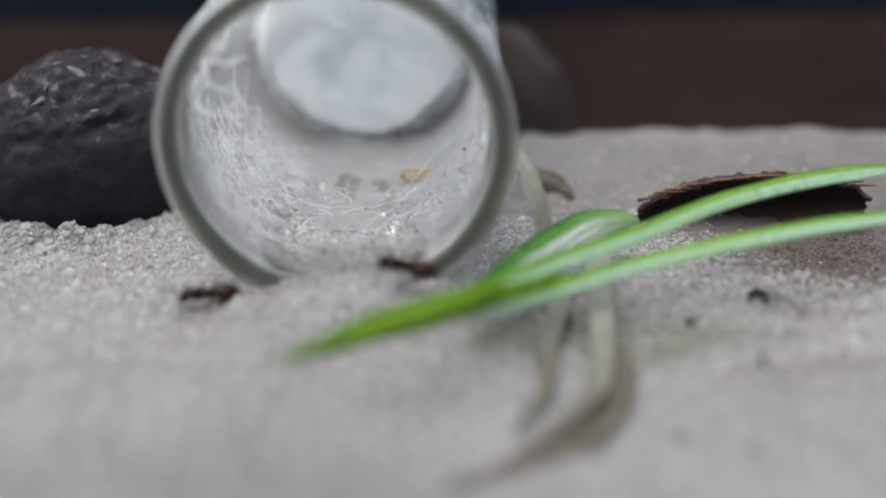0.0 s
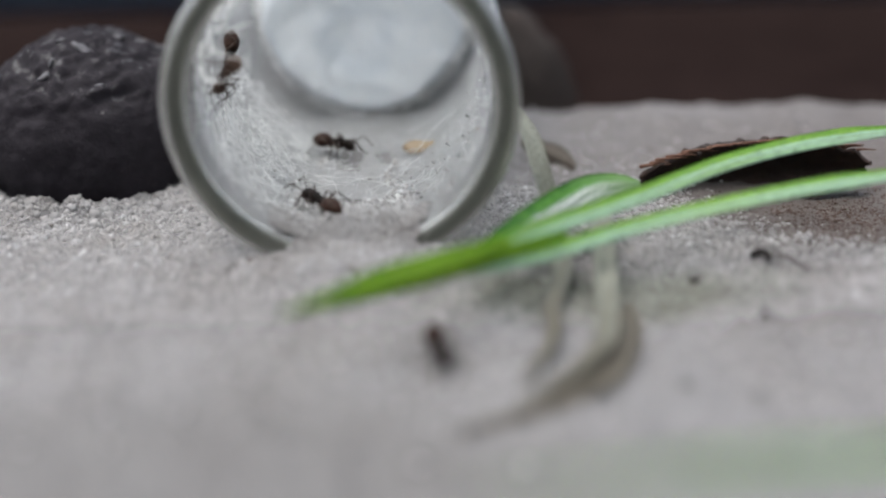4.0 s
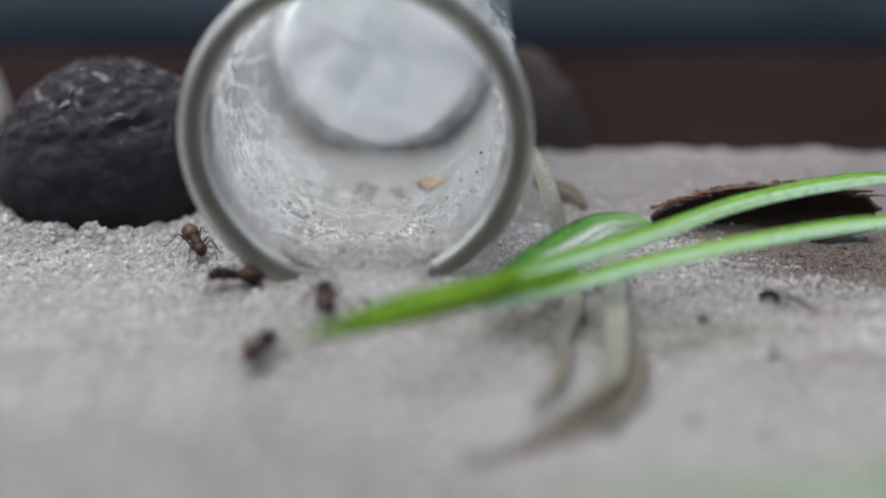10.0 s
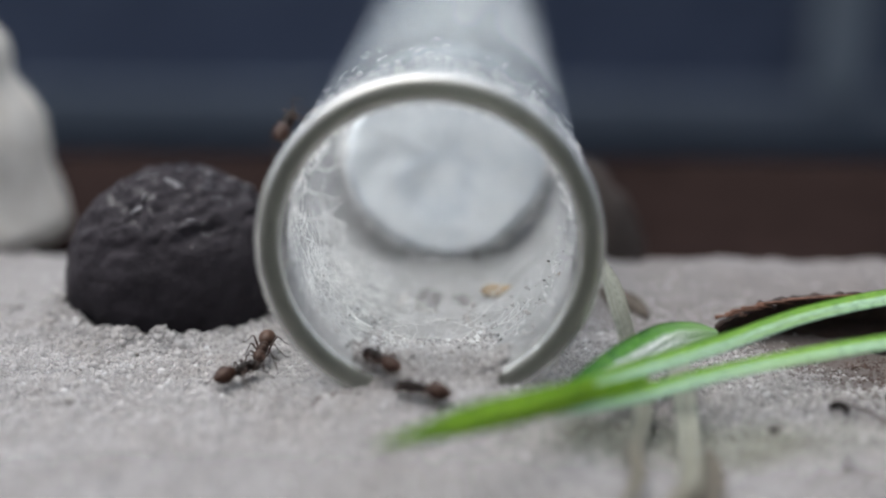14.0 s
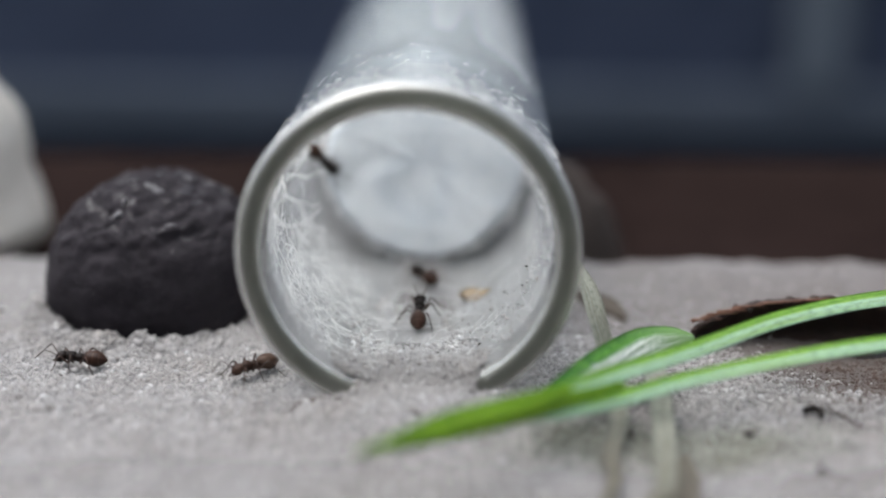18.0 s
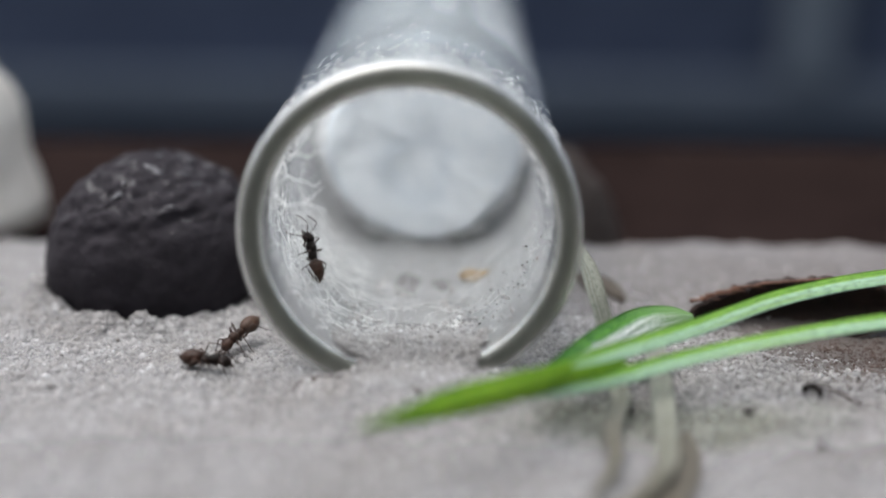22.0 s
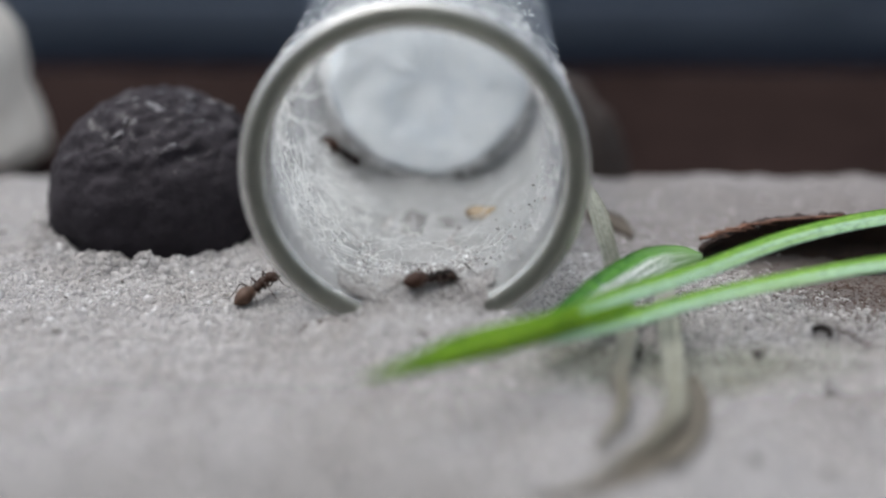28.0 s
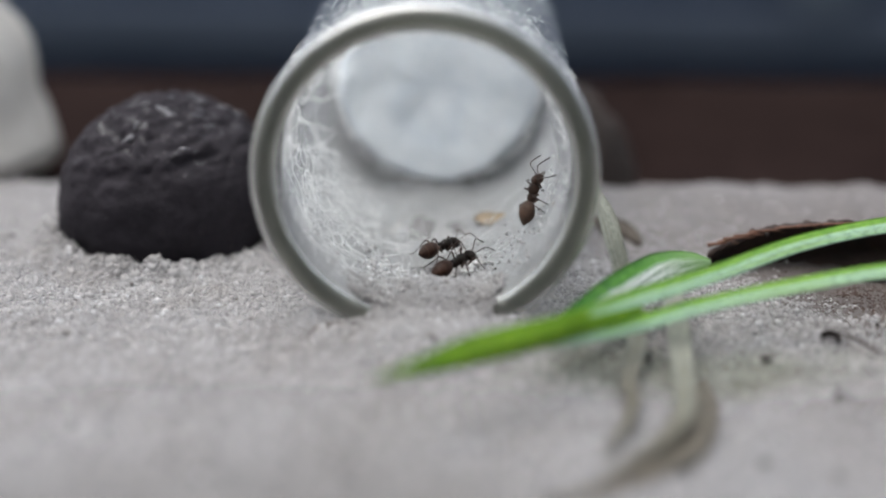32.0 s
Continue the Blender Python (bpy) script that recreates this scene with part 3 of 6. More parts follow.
def box(name, x0, x1, y0, y1, z0, z1, mat, bevel=0.6):
    bm = bmesh.new()
    bmesh.ops.create_cube(bm, size=1)
    for q in bm.verts:
        q.co = ((x0 + x1) / 2 + q.co.x * (x1 - x0), (y0 + y1) / 2 + q.co.y * (y1 - y0), (z0 + z1) / 2 + q.co.z * (z1 - z0))
    bmesh.ops.bevel(bm, geom=bm.edges[:], offset=bevel, segments=2, affect="EDGES")
    v = [tuple(q.co) for q in bm.verts]
    f = [tuple(q.index for q in p.verts) for p in bm.faces]
    bm.free()
    return mesh_of(name, v, f, mat, smooth=False)


tagged(part("floor", box("floor", -220, 220, -160, 71, -420, -3, TABLE, 1.0)), "dark reddish-brown wooden plinth under the sand", "plinth", kind="structure")
tagged(part("backdrop", box("backdrop", -500, 500, 330, 338, -420, 70, NAVY, 1.0)), "dark navy blue panel far behind the table", "backdrop", kind="structure")
# unseen wall, added to hold back sky light from behind the camera
tagged(part("sky_block_south", box("sky_block_south", -700, 700, -268, -260, -420, 330, NAVY2, 1.0)), "plain dim wall, unseen, added to block sky behind the onlooker", "wall", kind="structure")
tagged(part("floor", box("low_floor", -700, 700, -268, 338, -430, -420.5, NAVY2, 1.0)), "plain slate-grey floor round the plinth", "floor", kind="structure")
panel_bar = part("panel_bar", box("panel_bar", -500, 500, 318, 329.5, -56, -42, RAIL, 1.0))
tagged(panel_bar, "dull slate-blue rail across the dark panel", "rail", kind="structure")
# a reflected streak of light, built as a paler bar on the panel
tagged(part("panel_bar", box("streak_bar", 98, 112, 316, 329.5, -41.8, 68, NAVY2, 1.0)), "paler bar on the dark panel, standing for a reflected streak", "upright", kind="structure")


def grains_at(name, places, size, rng, faces, mat=GRAIN):
    """Small uneven grains, one at each place."""
    if faces == 8:
        bv = np.array([(1, 0, 0), (-1, 0, 0), (0, 1, 0), (0, -1, 0), (0, 0, 1), (0, 0, -1)], float)
        bf = np.array([(0, 2, 4), (2, 1, 4), (1, 3, 4), (3, 0, 4), (2, 0, 5), (1, 2, 5), (3, 1, 5), (0, 3, 5)])
    else:
        bv, bf = (np.array(q) for q in ball(1))
    n = len(places)
    q = np.linalg.qr(rng.normal(size=(n, 3, 3)))[0]
    stretch = rng.uniform(0.65, 1.25, (n, 1, 3))
    lumps = rng.uniform(0.85, 1.15, (n, len(bv), 1))
    v = np.einsum("nij,nkj->nki", q, bv[None] * stretch * lumps) * size[:, None, None] + places[:, None, :]
    f = bf[None] + (np.arange(n) * len(bv))[:, None, None]
    return mesh_of(name, v.reshape(-1, 3), f.reshape(-1, 3).tolist(), mat)


def sand_grains(name, count, middle, most, faces, seed):
    """Loose grains over the sheet, thick where the tube's mouth lies."""
    rng = np.random.default_rng(seed)
    y = np.where(rng.random(count) < 0.75, rng.uniform(-7, 11, count), rng.normal(2, 9.5, count))
    xy = np.column_stack([rng.uniform(-30, 31, count), y])[(y > -22) & (y < 26)]
    low = np.array([sand_height(p, q) for p, q in xy])
    bare = np.hypot((xy[:, 0] - 30) / 12, (xy[:, 1] - 9.5) / 8.5) < 1 + rng.normal(0, 0.14, len(xy))
    xy, low = xy[~bare], low[~bare]
    inside = (xy[:, 0] ** 2 + (low - AXIS) ** 2 < 8.75 ** 2) & (xy[:, 1] > 0.1)
    xy, low = xy[~inside], low[~inside]
    n = len(xy)
    size = np.minimum(rng.lognormal(math.log(middle), 0.33, n), most)
    places = np.column_stack([xy, low + size * rng.uniform(-0.85, 0.12, n)])
    return part(name, grains_at(name, places, size, rng, faces))


tagged(sand_grains("sand_grains", 100000, 0.082, 0.15, 8, 4), "fine pale quartz grains on the sand", "sand", kind="stuff")
tagged(sand_grains("coarse_grains", 15000, 0.135, 0.32, 20, 5), "coarser glassy quartz grains on the sand", "sand", kind="stuff")

# ---- the test tube ----
OUT, IN, LIP = 8.7, 7.65, 9.05


def wall_profile():
    """Closed outline of the glass wall with its round bottom, from behind the lip."""
    inner = [(IN, y) for y in (1.15, 3, 8, 20, 40, 60, 80)]
    inner += [(IN * math.cos(a), 80 + IN * math.sin(a)) for a in np.linspace(0.15, math.pi / 2 - 0.03, 8)]
    outer = [(OUT * math.cos(a), 80 + OUT * math.sin(a)) for a in np.linspace(math.pi / 2 - 0.03, 0.15, 8)]
    return inner + outer + [(OUT, y) for y in (80, 60, 40, 20, 8, 3, 1.15)]


def lip_profile():
    """Closed outline of the rounded bead round the mouth."""
    mid, half = (LIP + IN) / 2, (LIP - IN) / 2
    return [(mid + half * math.cos(a), 0.55 + 0.58 * math.sin(a)) for a in np.linspace(0, 2 * math.pi, 20, endpoint=False)]


tube = thing("test_tube", "clear glass test tube lying half sunk in sand", "test tube", mm(0, 0, AXIS))
wall = part("glass_wall", mesh_of("glass_wall", *lathe_y(wall_profile(), 128, closed=True), GLASS), tube, "clear glass wall with a round end")
wall.visible_shadow = False
bloom = part("bloom", mesh_of("bloom", *lathe_y([(8.72, y) for y in (1.2, 5, 10, 20, 30, 45, 60, 78)], 128), BLOOM), tube, "dusty bloom on the glass")
bloom.visible_shadow = False
lip = part("lip", mesh_of("lip", *lathe_y(lip_profile(), 128, closed=True), LIP_GLASS), tube, "rounded grey-green glass lip")
lip.visible_shadow = False

film = thing("cotton_lining", "thin white cotton fluff clinging inside the tube", "cotton", mm(0, 0, AXIS))


def film_sheet():
    ys = list(np.linspace(0.5, 26, 82))
    n = 120
    v, f = [], []
    for y in ys:
        for k in range(n):
            a = 2 * math.pi * k / n
            r = 7.63 - max(0, min(1, (y - 1.0) / 2.5)) * 0.2 * abs(noise.noise(Vector((math.cos(a) * 4, y / 2, math.sin(a) * 4)))) - 0.05 * abs(noise.noise(Vector((math.cos(a) * 14, y * 1.8, math.sin(a) * 14))))
            v.append((r * math.cos(a), y, r * math.sin(a)))
    for j in range(len(ys) - 1):
        for k in range(n):
            q = (k + 1) % n
            f.append((j * n + k, j * n + q, (j + 1) * n + q, (j + 1) * n + k))
    return v, f


part("film", mesh_of("film", *film_sheet(), FILM), film)


def fibres(count, seed, place, length, spread, thick, reach=7.25):
    """Curly cotton strands. place(rng): a start on the tube's wall as angle, y and distance from the axis."""
    rng = random.Random(seed)
    pieces = []
    for _ in range(count):
        a, y, r = place(rng)
        p = Vector((r * math.cos(a), y, r * math.sin(a)))
        tangent = Vector((-math.sin(a), 0, math.cos(a)))
        w = rng.uniform(0, 2 * math.pi)
        d = tangent * math.cos(w) + Vector((0, 1, 0)) * math.sin(w)
        pts = [p.copy()]
        steps = rng.randint(4, 8)
        hop = length * rng.uniform(0.5, 1.3) / steps
        for _ in range(steps):
            d = (d + Vector([rng.gauss(0, spread) for _ in range(3)])).normalized()
            p = p + d * hop
            rad = math.hypot(p.x, p.z)
            if rad > reach:
                p.x, p.z = p.x / rad * reach, p.z / rad * reach
            elif rad < reach - 0.4:
                p.x, p.z = p.x / rad * (reach - 0.4), p.z / rad * (reach - 0.4)
            low = 1.68 - 0.03 * p.y + 0.12 - AXIS
            if p.z < low:
                p.z = low + 0.25 * rng.random()
            pts.append(p.copy())
        t = thick * rng.uniform(0.6, 1.3)
        pieces.append(tube_along(pts, lambda s: t * (1 - 0.5 * s), n=12, sides=3))
    return joined(pieces)


left_low = lambda g: (math.radians(g.uniform(198, 246)), g.uniform(2.5, 17), 7.4 - abs(g.gauss(0, 0.2)))
tagged(part("tangle", mesh_of("tangle", *fibres(330, 11, left_low, 3.6, 0.62, 0.02, 7.45), FIBRE), film, "loose tangle of white cotton fibres"), kind="stuff")
left_up = lambda g: (math.radians(g.uniform(140, 200)), g.uniform(1.5, 9), 7.3)
tagged(part("strand", mesh_of("strand", *fibres(8, 5, left_up, 3.0, 0.4, 0.018, 7.4), FIBRE), film), kind="stuff")
hairs = [[(-6.56, 3.2, 3.41), (-5.95, 2.6, 3.72), (-5.4, 2.4, 3.6), (-4.9, 2.6, 3.85), (-4.4, 2.8, 3.8)], [(-6.8, 3.2, 2.5), (-6.1, 2.6, 2.3), (-5.6, 2.5, 2.25), (-5.1, 2.7, 1.95), (-4.8, 2.9, 2.15)],
         [(-7.3, 3.2, 1.3), (-6.6, 2.6, 0.9), (-5.7, 2.4, 1.05), (-5.0, 2.6, 0.8), (-4.5, 2.9, 0.5)], [(-5.7, 2.4, 1.1), (-5.1, 2.6, 1.5), (-4.7, 2.9, 1.85)]]
for h in hairs:
    part("hair", mesh_of("hair", *tube_along(h, lambda s: 0.044 - 0.016 * s, 24, 5), FIBRE), film, "single curved white fibre")
all_round = lambda g: (math.radians(g.uniform(-160, 110)), g.uniform(1.0, 11.5), 7.6)
tagged(part("fuzz", mesh_of("fuzz", *fibres(260, 7, all_round, 1.4, 0.7, 0.012, 7.62), FIBRE), film), kind="stuff")
low_sides = lambda g: (math.radians(g.uniform(165, 262) if g.random() < 0.55 else g.uniform(278, 375)), g.uniform(1.2, 7), 7.5)
tagged(part("lip_fuzz", mesh_of("lip_fuzz", *fibres(90, 23, low_sides, 1.8, 0.7, 0.015, 7.58), FIBRE), film), kind="stuff")
top_front = lambda g: (math.radians(g.uniform(20, 160)), g.uniform(1.0, 10), 7.6)
tagged(part("top_fuzz", mesh_of("top_fuzz", *fibres(420, 17, top_front, 1.7, 0.6, 0.028, 7.62), FIBRE), film), kind="stuff")
outside = lambda g: (math.radians(g.uniform(22, 158)), 1.2 + g.expovariate(0.3), 8.85)
tagged(part("outer_fuzz", mesh_of("outer_fuzz", *fibres(520, 19, outside, 1.0, 0.42, 0.013, 8.98), FIBRE), tube, "dusty white lint on the glass"), kind="stuff")
floor_mid = lambda g: (math.radians(g.uniform(215, 300)), g.uniform(5, 16), 7.1)
floor_front = lambda g: (math.radians(g.uniform(243, 297)), g.uniform(1.4, 6.5), 7.2)
tagged(part("front_wisp", mesh_of("front_wisp", *fibres(60, 29, floor_front, 1.5, 0.5, 0.009, 7.4), FIBRE), film), kind="stuff")
tagged(part("wisp", mesh_of("wisp", *fibres(90, 8, floor_mid, 4.0, 0.35, 0.014), FIBRE), film), kind="stuff")


def plug_rings(prof, rough):
    n, v, f = 96, [], []
    for s, y in prof:
        for k in range(n):
            a = 2 * math.pi * k / n
            w = Vector((math.cos(a) * s * 3, math.sin(a) * s * 3, y))
            point = 0.018 * math.cos(4 * (a + math.pi / 2)) * (math.sin(a) < 0)
            r = 6.45 * s * (1 + point + 0.035 * noise.noise(w * 1.3) + 0.022 * noise.noise(w * 5) + 0.012 * noise.noise(w * 11))
            v.append((0.35 + r * math.cos(a), 18.9 + y * 1.4 + rough * (0.6 * noise.noise(w * 0.75 + Vector((4, 1, 2))) + 0.3 * noise.noise(w * 1.9) + 0.12 * noise.noise(w * 4) + 0.06 * noise.noise(w * 9)), r * math.sin(a) + 0.2))
    for j in range(len(prof) - 1):
        for k in range(n):
            q = (k + 1) % n
            f.append((j * n + k, j * n + q, (j + 1) * n + q, (j + 1) * n + k))
    f.append(tuple(range(n))[::-1])
    return v, f


plug = thing("cotton_plug", "white pressed cotton plug deep inside the glass tube", "cotton plug", mm(0, 0, AXIS))
front = [(0.02, 0.3), (0.1, 0.3), (0.2, 0.28), (0.3, 0.25), (0.4, 0.22), (0.5, 0.2), (0.6, 0.18), (0.68, 0.16), (0.76, 0.13), (0.84, 0.1), (0.9, 0.1), (0.94, 0.15), (0.97, 0.28), (0.99, 0.55), (1.0, 1.0), (1.0, 1.9)]
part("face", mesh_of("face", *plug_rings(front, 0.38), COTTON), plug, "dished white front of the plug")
part("core", mesh_of("core", *plug_rings([(1.0, 1.9), (1.08, 2.1), (1.13, 2.5), (1.15, 4), (1.155, 20), (1.155, 44)], 0.3), DIMMED), plug, "grey cotton behind the glass, darkened for weaker light")


def edge_fuzz():
    """Short fibres that fray out of the plug's edge."""
    rng = random.Random(21)
    pieces = []
    for _ in range(260):
        a = rng.uniform(math.radians(165), math.radians(375))
        p = Vector((0.35 + 6.35 * math.cos(a), 19.2, 6.35 * math.sin(a) + 0.2))
        pts = [p.copy()]
        d = Vector((math.cos(a), -0.6, math.sin(a)))
        for _ in range(4):
            d = (d + Vector([rng.gauss(0, 0.6) for _ in range(3)])).normalized()
            p = p + d * rng.uniform(0.08, 0.24)
            pts.append(p.copy())
        pieces.append(tube_along(pts, lambda s: 0.016, n=8, sides=3))
    return joined(pieces)


tagged(part("fray", mesh_of("fray", *edge_fuzz(), FIBRE), plug, "frayed white fibres"), kind="stuff")


def cotton_mat():
    """A thin sheet of cotton over the tube's floor, before the plug."""
    v, f = [], []
    ys, us = np.linspace(4.2, 20.5, 60), np.linspace(-1, 1, 50)
    for y in ys:
        level = 1.68 - 0.03 * y + 0.2 - AXIS
        rise = max(0.0, min(1.0, (y - 13.5) / 5.5))
        level += 0.55 * rise * rise * (3 - 2 * rise)
        for u in us:
            half = math.sqrt(7.5 ** 2 - (level + 0.6) ** 2)
            x = u * half * 1.0
            sink = max(0.0, 1 - (y - 4.2) / (3.2 + 2.2 * noise.noise(Vector((u * 3, 1, 2)))))
            z = level + 0.16 * noise.noise(Vector((x / 1.6, y / 1.6, 3))) + 0.03 * noise.noise(Vector((x * 3, y * 3, 1))) + 0.6 * u ** 4 - 0.3 * (1 - u * u) * (1 - 1.6 * max(0, min(1, (y - 13) / 4))) - 0.6 * sink
            v.append((x, y, z))
    n = len(us)
    for j in range(len(ys) - 1):
        for i in range(n - 1):
            a = j * n + i
            f.append((a, a + 1, a + 1 + n, a + n))
    return v, f


part("mat", mesh_of("mat", *cotton_mat(), FILM), film, "thin white cotton over the tube floor")


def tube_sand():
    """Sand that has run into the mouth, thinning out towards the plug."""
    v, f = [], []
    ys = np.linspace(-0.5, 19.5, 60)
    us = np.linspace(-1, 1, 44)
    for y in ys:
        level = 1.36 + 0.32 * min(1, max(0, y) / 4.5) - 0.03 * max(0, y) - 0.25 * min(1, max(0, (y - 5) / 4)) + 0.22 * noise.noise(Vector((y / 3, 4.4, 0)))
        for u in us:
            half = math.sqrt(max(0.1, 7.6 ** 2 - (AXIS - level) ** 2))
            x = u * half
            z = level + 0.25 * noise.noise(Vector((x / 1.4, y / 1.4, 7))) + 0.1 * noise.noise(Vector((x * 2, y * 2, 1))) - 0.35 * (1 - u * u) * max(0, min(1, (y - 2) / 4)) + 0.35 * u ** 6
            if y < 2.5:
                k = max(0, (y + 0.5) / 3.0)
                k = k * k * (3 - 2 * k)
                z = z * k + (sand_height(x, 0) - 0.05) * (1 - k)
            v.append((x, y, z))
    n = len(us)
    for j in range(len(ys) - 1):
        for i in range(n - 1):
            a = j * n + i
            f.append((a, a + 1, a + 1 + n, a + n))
    heap = part("sand_heap", mesh_of("sand_heap", v, f, LIFTED_SAND))
    tagged(heap, "pale linty sand along the tube's floor, brightened against its shade", "sand", kind="stuff")
    rng = np.random.default_rng(9)
    n = 7000
    y = rng.uniform(-0.4, 1, n) + rng.gamma(1.4, 3.2, n)
    y = np.where(y > 19, rng.uniform(0, 12, n), y)
    u = np.clip(rng.normal(0, 0.62, n), -1, 1)
    idx = (np.clip((y + 0.5) / 20 * 59, 0, 59).astype(int) * 44 + np.clip((u + 1) / 2 * 43, 0, 43).astype(int))
    base = np.array(v)[idx]
    size = np.minimum(rng.lognormal(math.log(0.085), 0.36, n), 0.2)
    places = base + np.column_stack([rng.uniform(-0.2, 0.2, n), rng.uniform(-0.2, 0.2, n), size * rng.uniform(-0.7, 0.35, n)])
    # more of them right in the mouth
    m = 8000
    mx, my = rng.uniform(-5.6, 5.6, m), rng.uniform(-2.5, 3.2, m)
    mz = np.array([sand_height(p, min(q, 0)) + 0.75 * max(0, min(1, q / 2)) for p, q in zip(mx, my)])
    mz = np.where(my > 1.0, np.maximum(mz, AXIS - np.sqrt(7.42 ** 2 - mx ** 2)), mz)
    clear = ((my > 1.1) & (np.abs(mx) < 4.2)) | (np.abs(mx) < 2.6) | (my < -0.7)
    ms = np.minimum(rng.lognormal(math.log(0.085), 0.35, m), 0.18)
    places = np.concatenate([places, np.column_stack([mx, my, mz + ms * rng.uniform(-0.6, 0.4, m)])[clear]])
    size = np.concatenate([size, ms[clear]])
    # some cling to the wall beside the heap
    m = 260
    right = rng.random(m) < 0.72
    a = np.radians(np.where(right, 292 + rng.gamma(1.5, 16, m), 250 - rng.gamma(1.3, 11, m)))
    r = 7.42 - rng.uniform(0, 0.28, m)
    cling = np.column_stack([r * np.cos(a), rng.uniform(0.9, 1.5, m) + rng.gamma(1.6, 3.2, m), AXIS + r * np.sin(a)])
    near = (np.degrees(a) < 372) & (cling[:, 1] < 18)
    places = np.concatenate([places, cling[near]])
    size = np.concatenate([size, np.minimum(rng.lognormal(math.log(0.055), 0.4, m), 0.13)[near]])
    m = 3000
    a = np.radians(rng.uniform(240, 300, m))
    r = 7.5 - rng.uniform(0, 0.2, m)
    foot = np.column_stack([r * np.cos(a), 0.6 + rng.gamma(1.3, 1.5, m), AXIS + r * np.sin(a)])
    places = np.concatenate([places, foot])
    size = np.concatenate([size, np.minimum(rng.lognormal(math.log(0.075), 0.35, m), 0.16)])
    # and small piles where the lip goes into the sand
    m = 1500
    px = np.where(rng.random(m) < 0.5, rng.normal(-2.0, 0.45, m), rng.normal(2.9, 0.45, m))
    py = rng.uniform(-0.5, 1.3, m)
    bead = (LIP + IN) / 2 - (LIP - IN) / 2 * np.sqrt(np.clip(1 - ((py - 0.55) / 0.58) ** 2, 0, 1))
    pz = np.maximum(AXIS - np.sqrt(bead ** 2 - px ** 2), [sand_height(p, min(q, 0)) for p, q in zip(px, py)]) + rng.uniform(-0.05, 0.16, m)
    places = np.concatenate([places, np.column_stack([px, py, pz])])
    size = np.concatenate([size, np.minimum(rng.lognormal(math.log(0.07), 0.35, m), 0.14)])
    tagged(part("loose_grains", grains_at("loose_grains", places, size, rng, 20)), "sparkling quartz grains scattered inside the tube mouth", "sand", kind="stuff")


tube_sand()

# ---- stones, bark and crumbs ----
def black_stone():
    """A dome of rock, worn smooth below and broken into ridges on its crown."""
    v, f = ball(6)
    out = []
    for q in v:
        p = Vector((q[0] * 7.0, q[1] * 6.4, q[2] * 6.35))
        k = 1 + 0.062 * noise.fractal(p / 5.0 + Vector((3, 6, 0)), 0.9, 2.1, 4)
        crown = max(0.0, min(1.0, (p.z - 1.6) / 2.6))
        k += crown * 0.066 * (noise.ridged_multi_fractal(Vector((p.x * 0.3 + p.y * 0.2, p.y * 0.8 - p.x * 0.4, p.z * 0.9)), 0.9, 2.1, 4, 1, 2) - 1.15)
        k += (0.25 + crown) * 0.01 * noise.noise(p * 2.4) + crown * 0.006 * noise.noise(p * 5.5)
        p *= k
        p.z = max(p.z, -2.7)
        out.append(tuple(p))
    return out, f


stone = part("stone", mesh_of("stone", *black_stone(), STONE))
stone.matrix_world = mm(-16.5, 15.6, 2.3, 0, 0, 15)
tagged(stone, "rough black stone lying on sand beside the tube", "stone")


def glint_flake(x, y, z, size, slant, seed):
    """A pale glossy flake put on the stone's crown as a highlight, x, y, z away from its middle."""
    way = Matrix.Rotation(radians(-15), 3, "Z") @ Vector((x, y, z)).normalized()
    spot = max(stone.data.vertices, key=lambda q: q.co.normalized().dot(way))
    v, f = lump(size * 0.9, size * 0.36, 0.2, 0.5, 0.35, seed, 3)
    ob = part("glint_flake", mesh_of("glint_flake", v, f, GLINT), stone, "pale glossy flake added as a highlight")
    up = Vector((0.05, -0.55, 0.83)).lerp(spot.normal, 0.45)
    ob.matrix_basis = Matrix.Translation(spot.co) @ up.to_track_quat("Z", "Y").to_matrix().to_4x4() @ Matrix.Rotation(radians(slant), 4, "Z")


for k, (x, y, z, size, slant) in enumerate(((0.5, -1.7, 6.1, 0.8, -48), (-1.0, -0.9, 6.2, 0.4, 20), (-1.6, -3.6, 5.0, 0.55, 35), (-1.2, -3.1, 5.4, 0.35, 60), (1.8, -4.2, 4.5, 0.4, -20), (3.2, 1.2, 5.4, 0.6, -25),
                                            (4.1, 1.8, 4.8, 0.5, -30), (2.2, 0.6, 5.9, 0.4, 5))):
    glint_flake(x, y, z, size, slant, 70.0 + k)


def pale_stone():
    """A tall stone with a waist under its rounded head, spreading at its foot."""
    rings = ((-0.8, 9.6), (0.8, 9.2), (2.4, 8.6), (4.4, 8.0), (6.2, 7.8), (8.0, 7.4), (9.4, 6.7), (10.6, 5.8), (11.6, 5.5), (12.6, 5.7), (13.8, 5.4), (15.0, 4.4), (16.0, 2.8), (16.6, 0.9))
    n = 64
    v, f = [], []
    for z, r in rings:
        for k in range(n):
            a = 2 * math.pi * k / n
            w = Vector((math.cos(a) * 1.6, math.sin(a) * 1.6, z / 4))
            q = r * (1 + 0.08 * noise.noise(w) + 0.03 * noise.noise(w * 3))
            v.append((q * math.cos(a), 0.9 * q * math.sin(a), z + 0.3 * noise.noise(w * 2)))
    for j in range(len(rings) - 1):
        for k in range(n):
            q = (k + 1) % n
            f.append((j * n + k, j * n + q, (j + 1) * n + q, (j + 1) * n + k))
    f.append(tuple((len(rings) - 1) * n + k for k in range(n)))
    f.append(tuple(range(n))[::-1])
    return v, f


